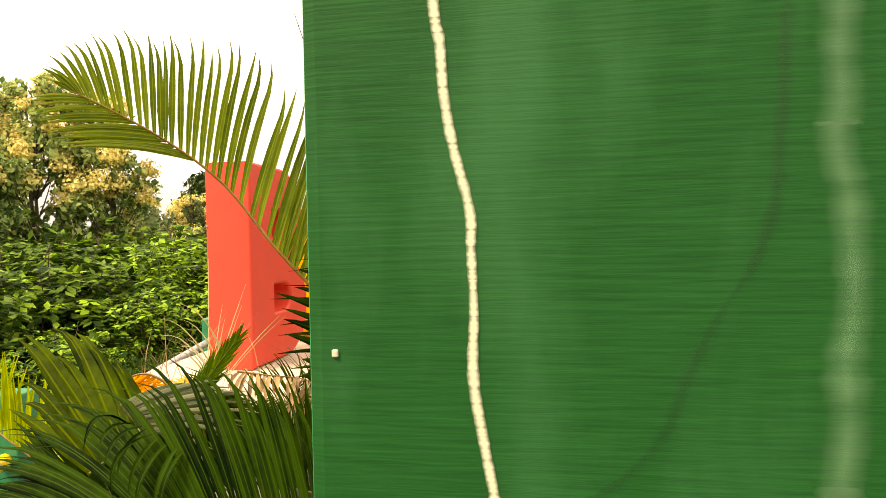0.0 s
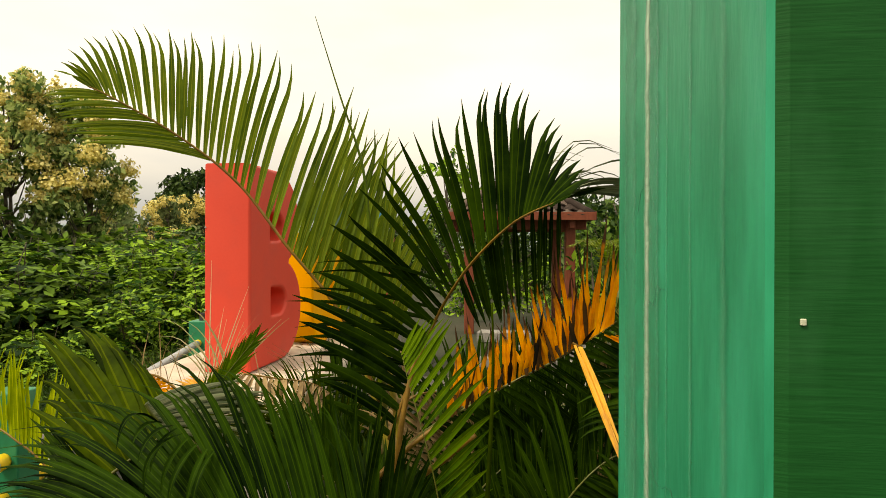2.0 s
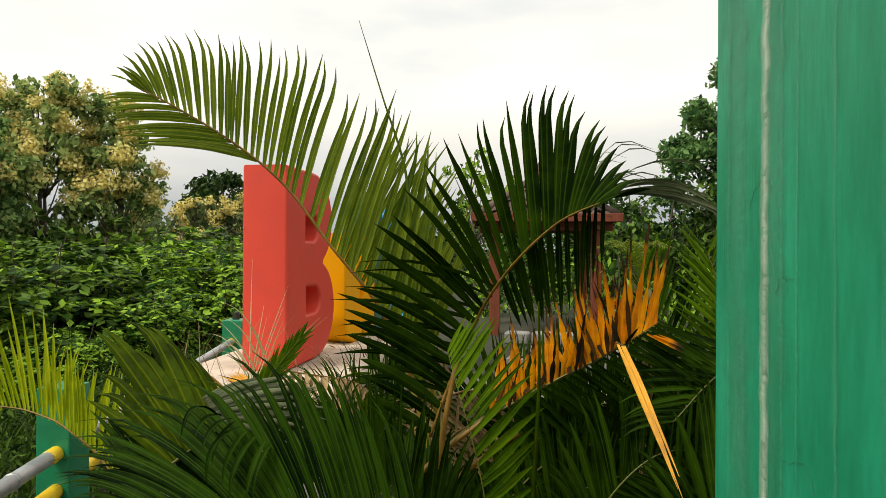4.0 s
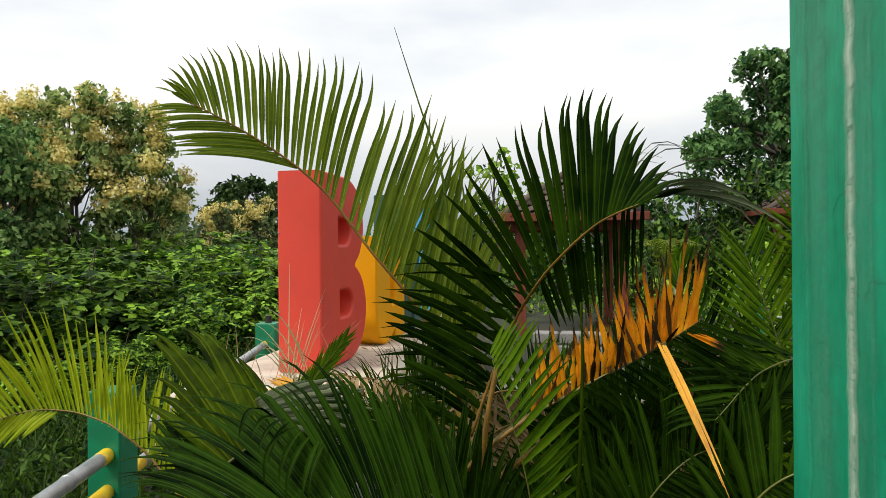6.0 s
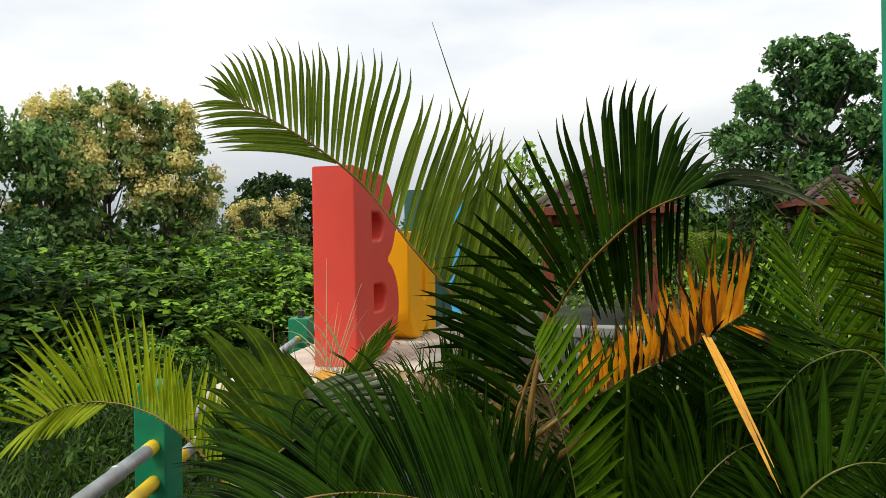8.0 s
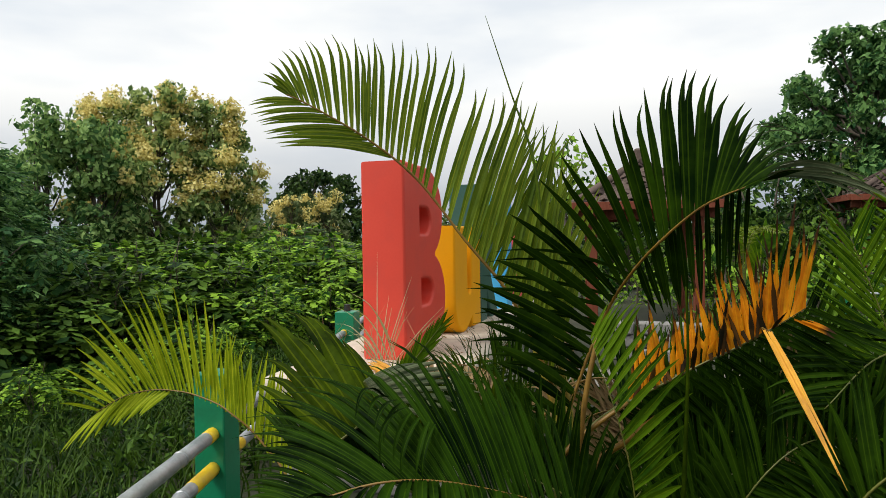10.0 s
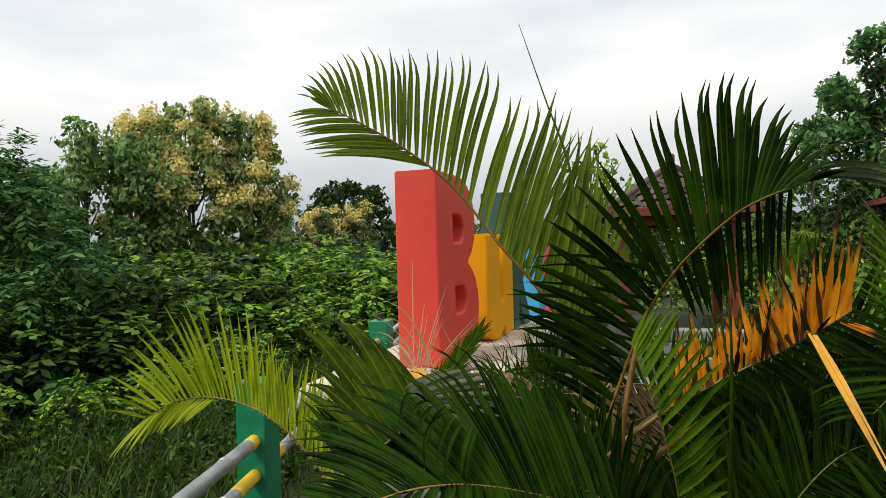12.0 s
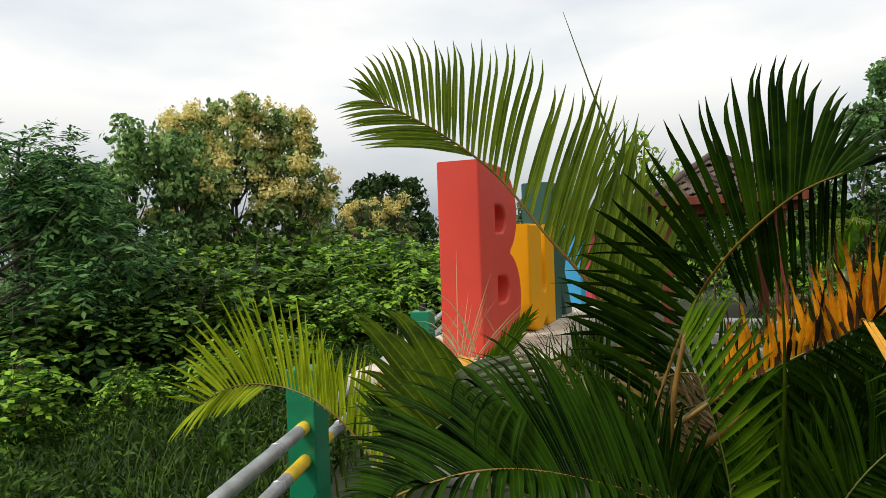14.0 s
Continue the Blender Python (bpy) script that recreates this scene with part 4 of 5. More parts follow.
# thicket beyond the fence: shrubs built once in four kinds, then copied
SHRUBS = []
for k_ in range(4):
    # Every second kind is darker: the thicket's shaded gaps put into leaf colour.
    SHRUBS.append(tree("shrub", "dense leafy shrub in the thicket beyond the fence", (-6.3 + 0.4 * k_, 8.1 + k_, -0.6), 2.0, 1.1, 0.05, LEAF_SHRUB if k_ % 2 == 0 else LEAF_DEEP, (0.10, 0.13, 0.085, 0.16)[k_], 24, (0.24, 0.50), 190, 100 + k_, 0, 0.03, 0.42, "shrub", 3, group="shrubs of the thicket", spray=(0.40, 0.46, 0.34, 0.42)[k_]))
rs = random.Random(5)
for x_, y_, s_, k_ in ((-6.2, 10.4, 0.85, 0), (-6.4, 11.6, 0.9, 2), (-5.2, 11.0, 0.78, 0), (-5.9, 13.0, 0.81, 2), (-6.1, 7.1, 0.81, 1), (-6.4, 6.4, 0.77, 3), (-6.6, 5.7, 0.81, 1), (-6.7, 5.0, 0.77, 3), (-6.7, 4.3, 0.81, 1),
                       (-7.6, 9.4, 0.92, 3), (-7.8, 10.8, 0.92, 1), (-7.6, 12.2, 0.88, 0), (-7.3, 13.9, 0.88, 2), (-8.6, 8.4, 0.96, 1), (-9.4, 10.4, 1.08, 3), (-9.6, 12.0, 1.08, 1), (-9.0, 14.0, 1.04, 0), (-8.6, 16.0, 1.04, 2),
                       (-4.9, 8.7, 0.5, 0), (-4.6, 9.9, 0.5, 2), (-4.9, 7.4, 0.48, 2), (-4.8, 6.3, 0.45, 0), (-5.1, 5.3, 0.45, 2), (-5.2, 4.2, 0.5, 0), (-10.5, 9.0, 1.12, 3), (-11.0, 16.0, 1.2, 1), (-10.2, 11.2, 1.2, 3), (-10.0, 13.2, 1.2, 1), (-9.4, 15.2, 1.08, 3), (-11.6, 10.2, 1.28, 1), (-8.4, 9.6, 0.96, 0), (-8.8, 11.6, 1.0, 2), (-12.0, 18.0, 1.28, 3), (-9.5, 18.5, 1.2, 0),
                       (-6.8, 16.0, 0.9, 2), (-5.2, 15.0, 0.7, 0), (-5.6, 18.0, 0.81, 1), (-7.4, 3.4, 0.9, 3), (-8.4, 4.4, 0.88, 1)):
    copy_thing(SHRUBS[k_], pose(x_, y_, ground_z(x_, y_) - 0.05, 0, 0, rs.uniform(0, 360)) @ Matrix.Scale(s_ * rs.uniform(0.82, 1.22), 4))

# weeds and long grass on the bank
rng_ = np.random.default_rng(9)
wc = []
while len(wc) < 26000:
    x_, y_ = rng_.uniform(-6.2, -1.4), rng_.uniform(1.6, 11)
    if -0.93 * (x_ + 1.0) - 0.37 * (y_ - 3.1) > 0.25:
        wc.append((x_, y_, ground_z(x_, y_) + rng_.uniform(0.0, 0.42) * (0.6 + 0.5 * noise.noise((x_ * 1.5, y_ * 1.5, 0)))))
wc = np.array(wc)
weeds = leaf_cloud("weeds", wc, np.zeros_like(wc) + (0, 0, 0.4), 0.075, LEAF_WEED, None, 10, 0.35)
tagged(weeds, "low broad-leaved weeds covering the bank", "weeds", kind="stuff")


def grass_mesh(name, places, height, width, seed, material, bend=0.6):
    r_ = np.random.default_rng(seed)
    v, f_ = [], []
    for p_ in places:
        a = r_.uniform(0, 2 * math.pi)
        d = np.array((math.cos(a), math.sin(a), 0))
        w = np.array((-d[1], d[0], 0)) * width * r_.uniform(0.7, 1.3)
        h = height * r_.uniform(0.5, 1.2)
        k = len(v)
        for s in (0, 0.4, 0.75):
            c = np.array(p_) + (0, 0, h * s) + d * h * bend * s * s
            v += [c - w * (1 - 0.6 * s), c + w * (1 - 0.6 * s)]
        v.append(np.array(p_) + (0, 0, h * 0.92) + d * h * bend)
        f_ += [(k, k + 1, k + 3, k + 2), (k + 2, k + 3, k + 5, k + 4), (k + 4, k + 5, k + 6)]
    return mesh(name, v, f_, material)


gp = [(x_, y_, ground_z(x_, y_)) for x_, y_ in ((rng_.uniform(-6, -1.2), rng_.uniform(1.6, 11)) for _ in range(9000)) if -0.93 * (x_ + 1.0) - 0.37 * (y_ - 3.1) > 0.1]
tagged(new("long_grass", grass_mesh("long_grass", gp, 0.36, 0.006, 3, GRASS)), "long green grass on the bank", "grass", kind="stuff")
gp = [(x_, y_, 0.0) for x_, y_ in ((rng_.uniform(0.0, 8.0), rng_.uniform(5.0, 16)) for _ in range(14000)) if not 7.4 < y_ < 9.1]
tagged(new("lawn_grass", grass_mesh("lawn_grass", gp, 0.09, 0.006, 4, GRASS)), "short green lawn grass", "grass", kind="stuff")
gp = [(-1.0 + rng_.normal(0, 0.22), 4.33 + rng_.normal(0, 0.12), 0.3) for _ in range(40)]
tagged(new("dry_grass", grass_mesh("dry_grass", gp, 0.75, 0.004, 6, FROND_STRAW, 0.35)), "thin dry grass wisps beside the plinth", "grass", kind="stuff")

gp = [(x_ - 0.35 - 0.18 * (y_ - 4.3), y_, 0.36 + rng_.uniform(0, 0.12)) for x_, y_ in ((rng_.normal(0, 0.07), rng_.uniform(4.2, 7.5)) for _ in range(170))]
tagged(new("edge_grass", grass_mesh("edge_grass", gp, 0.42, 0.006, 8, GRASS, 0.8)), "green grass along the edge of the plinth", "grass", kind="stuff")
litter_p = np.array([(-0.75 + rng_.normal(0, 0.3) - 0.1 * (y_ - 4.4), y_, 0.703) for y_ in rng_.uniform(4.4, 7.8, 60)])
tagged(leaf_cloud("leaf_litter", litter_p, np.zeros_like(litter_p) + (0, 0, 6), 0.07, FROND_STRAW, None, 12, 0.3, spread=0.4), "dry brown leaf litter on the plinth", "leaf litter", kind="stuff")

# ---- palms ----
RT, UP, NR = np.array((0.951, 0.308, 0)), np.array((0, 0, 1.0)), np.array((0.308, -0.951, 0))
clump = palm_thing("areca palm clump with arching green and dry orange fronds", (0.4, 3.6, 0))
# bright frond that arches over the red letter
arch = fan(clump, None, [(0.359, 3.690, 0.854), (0.257, 3.657, 1.112), (0.170, 3.618, 1.285), (0.063, 3.563, 1.433), (-0.003, 3.531, 1.524), (-0.132, 3.479, 1.713), (-0.219, 3.419, 1.819), (-0.305, 3.360, 1.899), (-0.383, 3.293, 1.964), (-0.475, 3.231, 2.027), (-0.553, 3.174, 2.077), (-0.605, 3.137, 2.105)],
           [(0.463, 3.776, 1.774), (0.415, 3.729, 1.919), (0.370, 3.694, 2.010), (0.278, 3.632, 2.120), (0.209, 3.589, 2.148), (0.043, 3.493, 2.264), (-0.112, 3.401, 2.317), (-0.255, 3.334, 2.355), (-0.367, 3.256, 2.349), (-0.508, 3.168, 2.316), (-0.622, 3.110, 2.249), (-0.701, 3.064, 2.138)],
           FROND_LIGHT, 0.035, 47, 0.07, 11, RACHIS_TAN, 0.009, jitter=0.012, hook=(-0.05, -0.02, -0.01))
fan(clump, arch, [(-0.253, 3.408, 1.848), (-0.310, 3.369, 1.898), (-0.383, 3.314, 1.960), (-0.454, 3.259, 2.012), (-0.523, 3.205, 2.056), (-0.586, 3.164, 2.091)], [(-0.620, 3.153, 1.887), (-0.659, 3.130, 1.905), (-0.697, 3.107, 1.944), (-0.715, 3.091, 1.988), (-0.725, 3.077, 2.031), (-0.737, 3.073, 2.085)],
    FROND_LIGHT, 0.027, 16, 0.05, 12, jitter=0.012)
fan(clump, arch, [(0.342, 3.705, 0.862), (0.228, 3.669, 1.147), (0.117, 3.622, 1.338), (0.029, 3.583, 1.457)], [(0.559, 3.912, 1.550), (0.501, 3.893, 1.782), (0.417, 3.866, 1.950), (0.248, 3.812, 2.081)], FROND_LIGHT, 0.036, 20, 0.03, 112, jitter=0.02)
tube("spear", [(0.335, 3.630, 1.551), (0.304, 3.620, 1.839), (0.216, 3.591, 2.129), (0.119, 3.560, 2.452)], 0.008, 0.0012, FROND_LIGHT, clump, 20, 6, "unopened spear leaf")
# arching frond, its backlit darkness put into the leaf colour
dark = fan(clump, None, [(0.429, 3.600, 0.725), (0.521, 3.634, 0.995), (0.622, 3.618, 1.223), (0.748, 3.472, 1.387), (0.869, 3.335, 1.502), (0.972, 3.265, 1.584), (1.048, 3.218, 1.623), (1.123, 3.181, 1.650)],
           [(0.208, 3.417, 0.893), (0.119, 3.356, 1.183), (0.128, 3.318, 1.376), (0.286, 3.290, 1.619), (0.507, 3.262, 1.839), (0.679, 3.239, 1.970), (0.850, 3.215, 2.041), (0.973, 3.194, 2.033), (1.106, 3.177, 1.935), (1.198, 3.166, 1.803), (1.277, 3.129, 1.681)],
           FROND_SHADED, 0.046, 36, 0.05, 13, RACHIS_TAN, 0.008, jitter=0.010, uneven=0.04, taper=0.2, hook=(0.05, 0.02, -0.02))
fan(clump, dark, [(0.469, 3.646, 0.860), (0.543, 3.652, 1.052), (0.630, 3.641, 1.225), (0.742, 3.512, 1.376)], [(0.170, 3.457, 0.957), (0.081, 3.406, 1.119), (0.098, 3.370, 1.306), (0.186, 3.338, 1.486)], FROND_SHADED, 0.026, 9, 0.06, 116, jitter=0.02, uneven=0.08, taper=0.2)
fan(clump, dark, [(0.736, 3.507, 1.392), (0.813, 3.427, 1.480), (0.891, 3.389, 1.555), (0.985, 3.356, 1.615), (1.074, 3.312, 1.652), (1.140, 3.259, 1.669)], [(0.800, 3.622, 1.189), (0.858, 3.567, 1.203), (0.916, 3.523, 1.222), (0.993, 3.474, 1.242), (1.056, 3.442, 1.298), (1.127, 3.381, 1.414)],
    FROND_SHADED, 0.033, 15, 0.0, 14, jitter=0.015, uneven=0.08)
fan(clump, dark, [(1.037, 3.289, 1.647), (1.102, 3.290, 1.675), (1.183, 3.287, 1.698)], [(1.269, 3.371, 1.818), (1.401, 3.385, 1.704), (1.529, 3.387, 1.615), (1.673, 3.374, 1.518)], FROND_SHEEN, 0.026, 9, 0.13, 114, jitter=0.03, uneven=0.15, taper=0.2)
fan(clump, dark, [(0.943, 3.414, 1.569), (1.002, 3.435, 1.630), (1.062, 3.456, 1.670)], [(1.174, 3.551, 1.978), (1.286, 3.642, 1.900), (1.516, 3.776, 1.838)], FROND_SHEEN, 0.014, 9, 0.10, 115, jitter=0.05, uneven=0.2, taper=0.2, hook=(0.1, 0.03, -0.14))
# dry frond with orange leaflets above and dark ones below
dry = fan(clump, None, [(0.712, 3.415, 0.872), (0.839, 3.425, 0.948), (0.982, 3.440, 1.032), (1.083, 3.451, 1.084), (1.162, 3.435, 1.139), (1.230, 3.435, 1.181), (1.311, 3.430, 1.240)],
          [(0.746, 3.426, 1.156), (0.812, 3.416, 1.223), (0.936, 3.424, 1.277), (1.037, 3.436, 1.360), (1.137, 3.426, 1.432), (1.243, 3.440, 1.512), (1.376, 3.451, 1.586)],
          FROND_DEAD, 0.022, 50, 0.0, 15, RACHIS, 0.005, jitter=0.12, uneven=0.3, ragged=0.75, taper=0.1, label="dry orange frond")
# near-black blades: dark leaf bases, and painted shade between the orange leaflets
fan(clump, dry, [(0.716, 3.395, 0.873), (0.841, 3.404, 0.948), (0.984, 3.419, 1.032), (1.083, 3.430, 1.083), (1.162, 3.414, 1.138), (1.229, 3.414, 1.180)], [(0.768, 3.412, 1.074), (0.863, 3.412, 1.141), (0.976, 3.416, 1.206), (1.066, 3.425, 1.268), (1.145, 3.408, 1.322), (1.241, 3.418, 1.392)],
    FROND_BASE_SHADE, 0.018, 22, 0.0, 115, jitter=0.2, uneven=0.35, ragged=0.8, taper=0.1, single=False)
tube("stalk", [(0.439, 3.348, 0.619), (0.543, 3.382, 0.736), (0.712, 3.415, 0.872)], 0.013, 0.009, RACHIS_TAN, clump, 10, 6)
frond(clump, [(0.459, 3.375, 0.629), (0.585, 3.416, 0.780), (0.769, 3.423, 0.915), (1.006, 3.447, 1.042), (1.166, 3.446, 1.137), (1.320, 3.443, 1.247)],
      [(0.8 * RT - 0.7 * UP - 0.5 * NR, 0.5 * RT - UP)], FROND_SHADED, 0.50, 0.030, 34, 0.3, (0.3, 0.6), 0.3, 0.008, RACHIS, False, 16, 0.06)
frond(clump, [(0.456, 3.385, 0.626), (0.582, 3.426, 0.777), (0.768, 3.433, 0.912), (1.006, 3.458, 1.040), (1.166, 3.457, 1.136)],
      [(UP - 0.3 * RT - 0.6 * NR, UP - 0.4 * NR)], FROND_SHADED, 0.24, 0.024, 30, 0.1, (0.3, 0.5), 0.4, 0.006, RACHIS, False, 17, 0.06)
# broken tip that hangs down
fan(clump, None, [(1.172, 3.386, 1.172), (1.190, 3.393, 1.163), (1.205, 3.398, 1.159)], [(1.359, 3.077, 0.793), (1.368, 3.080, 0.769), (1.378, 3.084, 0.779)], FROND_STRIP, 0.0175, 3, 0.01, 18, RACHIS_TAN, 0.005, False, 0.006, 0.10, 0.4, 0.0, across=RT, label="broken dry frond tip")
fan(clump, dry, [(1.271, 3.442, 1.199), (1.294, 3.450, 1.197)], [(1.393, 3.441, 1.143), (1.417, 3.449, 1.147)], FROND_DEAD, 0.024, 2, 0.06, 19, jitter=0.02, taper=0.0)
# fronds round the middle
frond(clump, [(0.784, 3.072, 0.478), (0.773, 3.068, 0.679), (0.734, 3.048, 0.881), (0.672, 3.073, 1.056), (0.633, 3.110, 1.153)], [(RT + 0.3 * UP, RT * 0.7 + UP)], FROND_FRESH, 0.30, 0.032, 22, 0.25, (0.6, 0.8), 0.15, 0.003, RACHIS, True, 20, 0.06)
tube("stalk", [(0.918, 3.031, 0.448), (0.939, 3.045, 0.883), (0.947, 3.051, 1.143), (0.943, 3.050, 1.335)], 0.009, 0.003, FROND_MID, clump, 16, 6)
for pts_, r0_, m_ in (([(0.203, 3.739, 1.239), (0.282, 3.756, 0.948), (0.341, 3.764, 0.762), (0.385, 3.764, 0.603), (0.419, 3.780, 0.391)], 0.017, STEM), ([(0.348, 3.746, 1.139), (0.380, 3.762, 0.939), (0.411, 3.778, 0.739), (0.427, 3.785, 0.540), (0.430, 3.786, 0.341)], 0.016, STEM), ([(0.613, 3.377, 1.130), (0.583, 3.361, 0.994), (0.560, 3.348, 0.857), (0.545, 3.340, 0.721), (0.527, 3.330, 0.510)], 0.012, RACHIS_TAN),
                     ([(0.524, 3.533, 0.179), (0.561, 3.492, 0.561), (0.699, 3.484, 0.708), (0.811, 3.468, 0.808)], 0.014, RACHIS_TAN), ([(0.320, 3.835, -0.064), (0.339, 3.841, 0.449), (0.326, 3.837, 0.834), (0.311, 3.832, 1.194)], 0.018, RACHIS)):
    tube("stem", pts_, r0_ * 0.8, r0_, m_, clump, 14, 8, "ringed palm stem")
    if pts_[-1][2] < pts_[0][2]:
        foot = pts_[-1]
        tube("stem", [foot, (foot[0] + 0.02, foot[1] + 0.01, foot[2] * 0.5), (foot[0] + 0.03, foot[1] + 0.02, -0.05)], r0_, r0_ * 1.2, m_, clump, 8, 8, "ringed palm stem")
# low mass of fronds in front, their shade put into the dark leaf colour
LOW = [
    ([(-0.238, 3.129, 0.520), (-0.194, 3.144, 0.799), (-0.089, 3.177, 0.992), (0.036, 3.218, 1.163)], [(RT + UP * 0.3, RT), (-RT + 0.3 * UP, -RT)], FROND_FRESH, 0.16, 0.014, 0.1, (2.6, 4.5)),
    ([(0.759, 3.346, 0.339), (0.564, 3.283, 0.507), (0.368, 3.220, 0.613), (0.171, 3.156, 0.657), (0.014, 3.105, 0.638)], [(UP - 0.05 * RT, UP - 0.4 * RT), (UP * 0.8 - 0.7 * NR, UP * 0.8 - 0.3 * RT - 0.6 * NR)], FROND_SHADED, 0.44, 0.026, 0.7, (0.15, 0.6)),
    ([(0.624, 3.618, 0.247), (0.405, 3.547, 0.458), (0.169, 3.524, 0.584), (-0.053, 3.504, 0.643)], [(UP, UP - 0.4 * RT), (UP * 0.8 - 0.8 * NR, UP * 0.6 - 0.3 * RT - 0.6 * NR)], FROND_SHADED, 0.40, 0.022, 0.9, (0.15, 0.6)),
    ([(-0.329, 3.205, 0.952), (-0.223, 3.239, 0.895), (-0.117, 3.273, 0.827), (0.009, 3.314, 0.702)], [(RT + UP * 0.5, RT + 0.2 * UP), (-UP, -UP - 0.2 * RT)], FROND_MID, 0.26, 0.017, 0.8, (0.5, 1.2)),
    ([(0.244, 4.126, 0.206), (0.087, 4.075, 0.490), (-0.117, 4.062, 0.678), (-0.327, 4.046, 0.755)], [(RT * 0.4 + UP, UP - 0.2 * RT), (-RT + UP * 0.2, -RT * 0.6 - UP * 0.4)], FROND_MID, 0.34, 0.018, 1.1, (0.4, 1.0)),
    ([(0.740, 3.761, 0.032), (0.970, 3.887, 0.419), (1.207, 4.017, 0.696), (1.498, 4.163, 0.855)], [(UP - 0.2 * RT, UP), (RT - 0.5 * UP, RT - UP)], FROND_SHADED, 0.50, 0.03, 0.5, (0.3, 0.9)),
    ([(0.783, 3.459, 0.184), (0.909, 3.500, 0.441), (1.095, 3.560, 0.611), (1.342, 3.640, 0.651)], [(UP, UP + 0.3 * RT), (RT * 0.5 - UP, -UP)], FROND_SHADED, 0.45, 0.03, 0.6, (0.3, 0.9)),
    ([(0.402, 4.177, -0.077), (0.567, 4.230, 0.315), (0.839, 4.318, 0.593), (1.162, 4.422, 0.758), (1.484, 4.526, 0.782)], [(UP * 0.7 - 0.2 * RT, UP * 0.6), (RT * 0.4 - UP, RT * 0.3 - UP)], FROND_SHADED, 0.42, 0.032, 0.5, (0.3, 0.9)),
    ([(0.625, 4.564, -0.373), (0.923, 4.660, 0.144), (1.335, 4.794, 0.445), (1.803, 4.945, 0.562)], [(UP * 0.8, UP * 0.6), (RT * 0.4 - UP, -UP)], FROND_SHADED, 0.55, 0.034, 0.5, (0.3, 0.9)),
    ([(0.994, 3.422, 0.232), (1.116, 3.462, 0.541), (1.315, 3.526, 0.746), (1.552, 3.603, 0.763)], [(UP * 0.8, UP * 0.6 + 0.3 * RT), (RT * 0.3 - UP, -UP)], FROND_SHADED, 0.40, 0.03, 0.6, (0.3, 0.9)),
    ([(0.511, 3.687, 0.035), (0.698, 3.747, 0.393), (0.930, 3.822, 0.630), (1.205, 3.911, 0.699)], [(UP * 0.8, UP * 0.6 + 0.3 * RT), (RT * 0.3 - UP, -UP)], FROND_SHADED, 0.40, 0.03, 0.6, (0.3, 0.9)),
    ([(1.365, 5.014, -0.485), (1.526, 5.066, 0.159), (1.778, 5.147, 0.641), (2.150, 5.267, 0.895)], [(UP * 0.8 - 0.5 * RT, UP * 0.6), (RT * 0.6 - 0.6 * UP, -UP)], FROND_SHADED, 0.60, 0.034, 0.5, (0.3, 0.9)),
    ([(0.556, 5.067, -0.453), (0.762, 5.134, 0.171), (1.064, 5.232, 0.584), (1.431, 5.350, 0.789)], [(UP * 0.8 - 0.5 * RT, UP * 0.6), (RT * 0.6 - 0.6 * UP, -UP)], FROND_SHADED, 0.60, 0.034, 0.5, (0.3, 0.9)),
    ([(0.246, 4.337, -0.019), (0.222, 4.329, 0.369), (0.098, 4.341, 0.657), (-0.119, 4.324, 0.832)], [(RT + UP * 0.5, UP + 0.2 * RT), (-RT + UP * 0.2, -RT * 0.7 - 0.3 * UP)], FROND_SHADED, 0.44, 0.028, 0.7, (0.3, 0.9)),
    ([(0.315, 4.569, -0.105), (0.380, 4.590, 0.303), (0.495, 4.680, 0.604), (0.704, 4.800, 0.784)], [(RT - UP * 0.3, RT - UP * 0.5), (-RT + UP * 0.2, UP)], FROND_SHADED, 0.46, 0.030, 0.7, (0.3, 0.9)),
    ([(-0.006, 4.150, -0.119), (0.218, 4.223, 0.226), (0.496, 4.312, 0.339), (0.826, 4.419, 0.277)], [(UP * 0.7, UP * 0.6), (-UP, -UP)], FROND_SHADED, 0.40, 0.03, 0.6, (0.3, 0.9)),
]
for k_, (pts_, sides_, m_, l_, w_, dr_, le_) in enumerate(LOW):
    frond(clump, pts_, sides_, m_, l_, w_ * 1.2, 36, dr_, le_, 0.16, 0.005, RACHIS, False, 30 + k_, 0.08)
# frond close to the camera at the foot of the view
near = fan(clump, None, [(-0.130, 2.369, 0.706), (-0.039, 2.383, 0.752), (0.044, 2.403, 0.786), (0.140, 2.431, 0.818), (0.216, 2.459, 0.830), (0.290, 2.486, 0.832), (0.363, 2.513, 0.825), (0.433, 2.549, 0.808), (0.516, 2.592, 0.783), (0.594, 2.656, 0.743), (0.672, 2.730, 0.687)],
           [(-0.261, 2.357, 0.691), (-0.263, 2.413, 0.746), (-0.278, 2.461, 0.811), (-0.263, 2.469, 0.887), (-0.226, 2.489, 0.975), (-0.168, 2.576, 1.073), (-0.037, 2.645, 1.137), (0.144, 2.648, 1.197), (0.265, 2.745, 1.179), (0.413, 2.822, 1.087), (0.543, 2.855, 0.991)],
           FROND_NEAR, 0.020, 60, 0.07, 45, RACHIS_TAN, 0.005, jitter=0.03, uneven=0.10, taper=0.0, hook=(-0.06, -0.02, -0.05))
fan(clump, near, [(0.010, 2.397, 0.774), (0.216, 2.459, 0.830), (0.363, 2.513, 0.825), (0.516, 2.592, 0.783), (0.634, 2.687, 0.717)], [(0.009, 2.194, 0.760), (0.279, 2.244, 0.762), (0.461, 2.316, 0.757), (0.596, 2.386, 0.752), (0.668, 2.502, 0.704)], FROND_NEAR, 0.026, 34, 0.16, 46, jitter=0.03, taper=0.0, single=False)
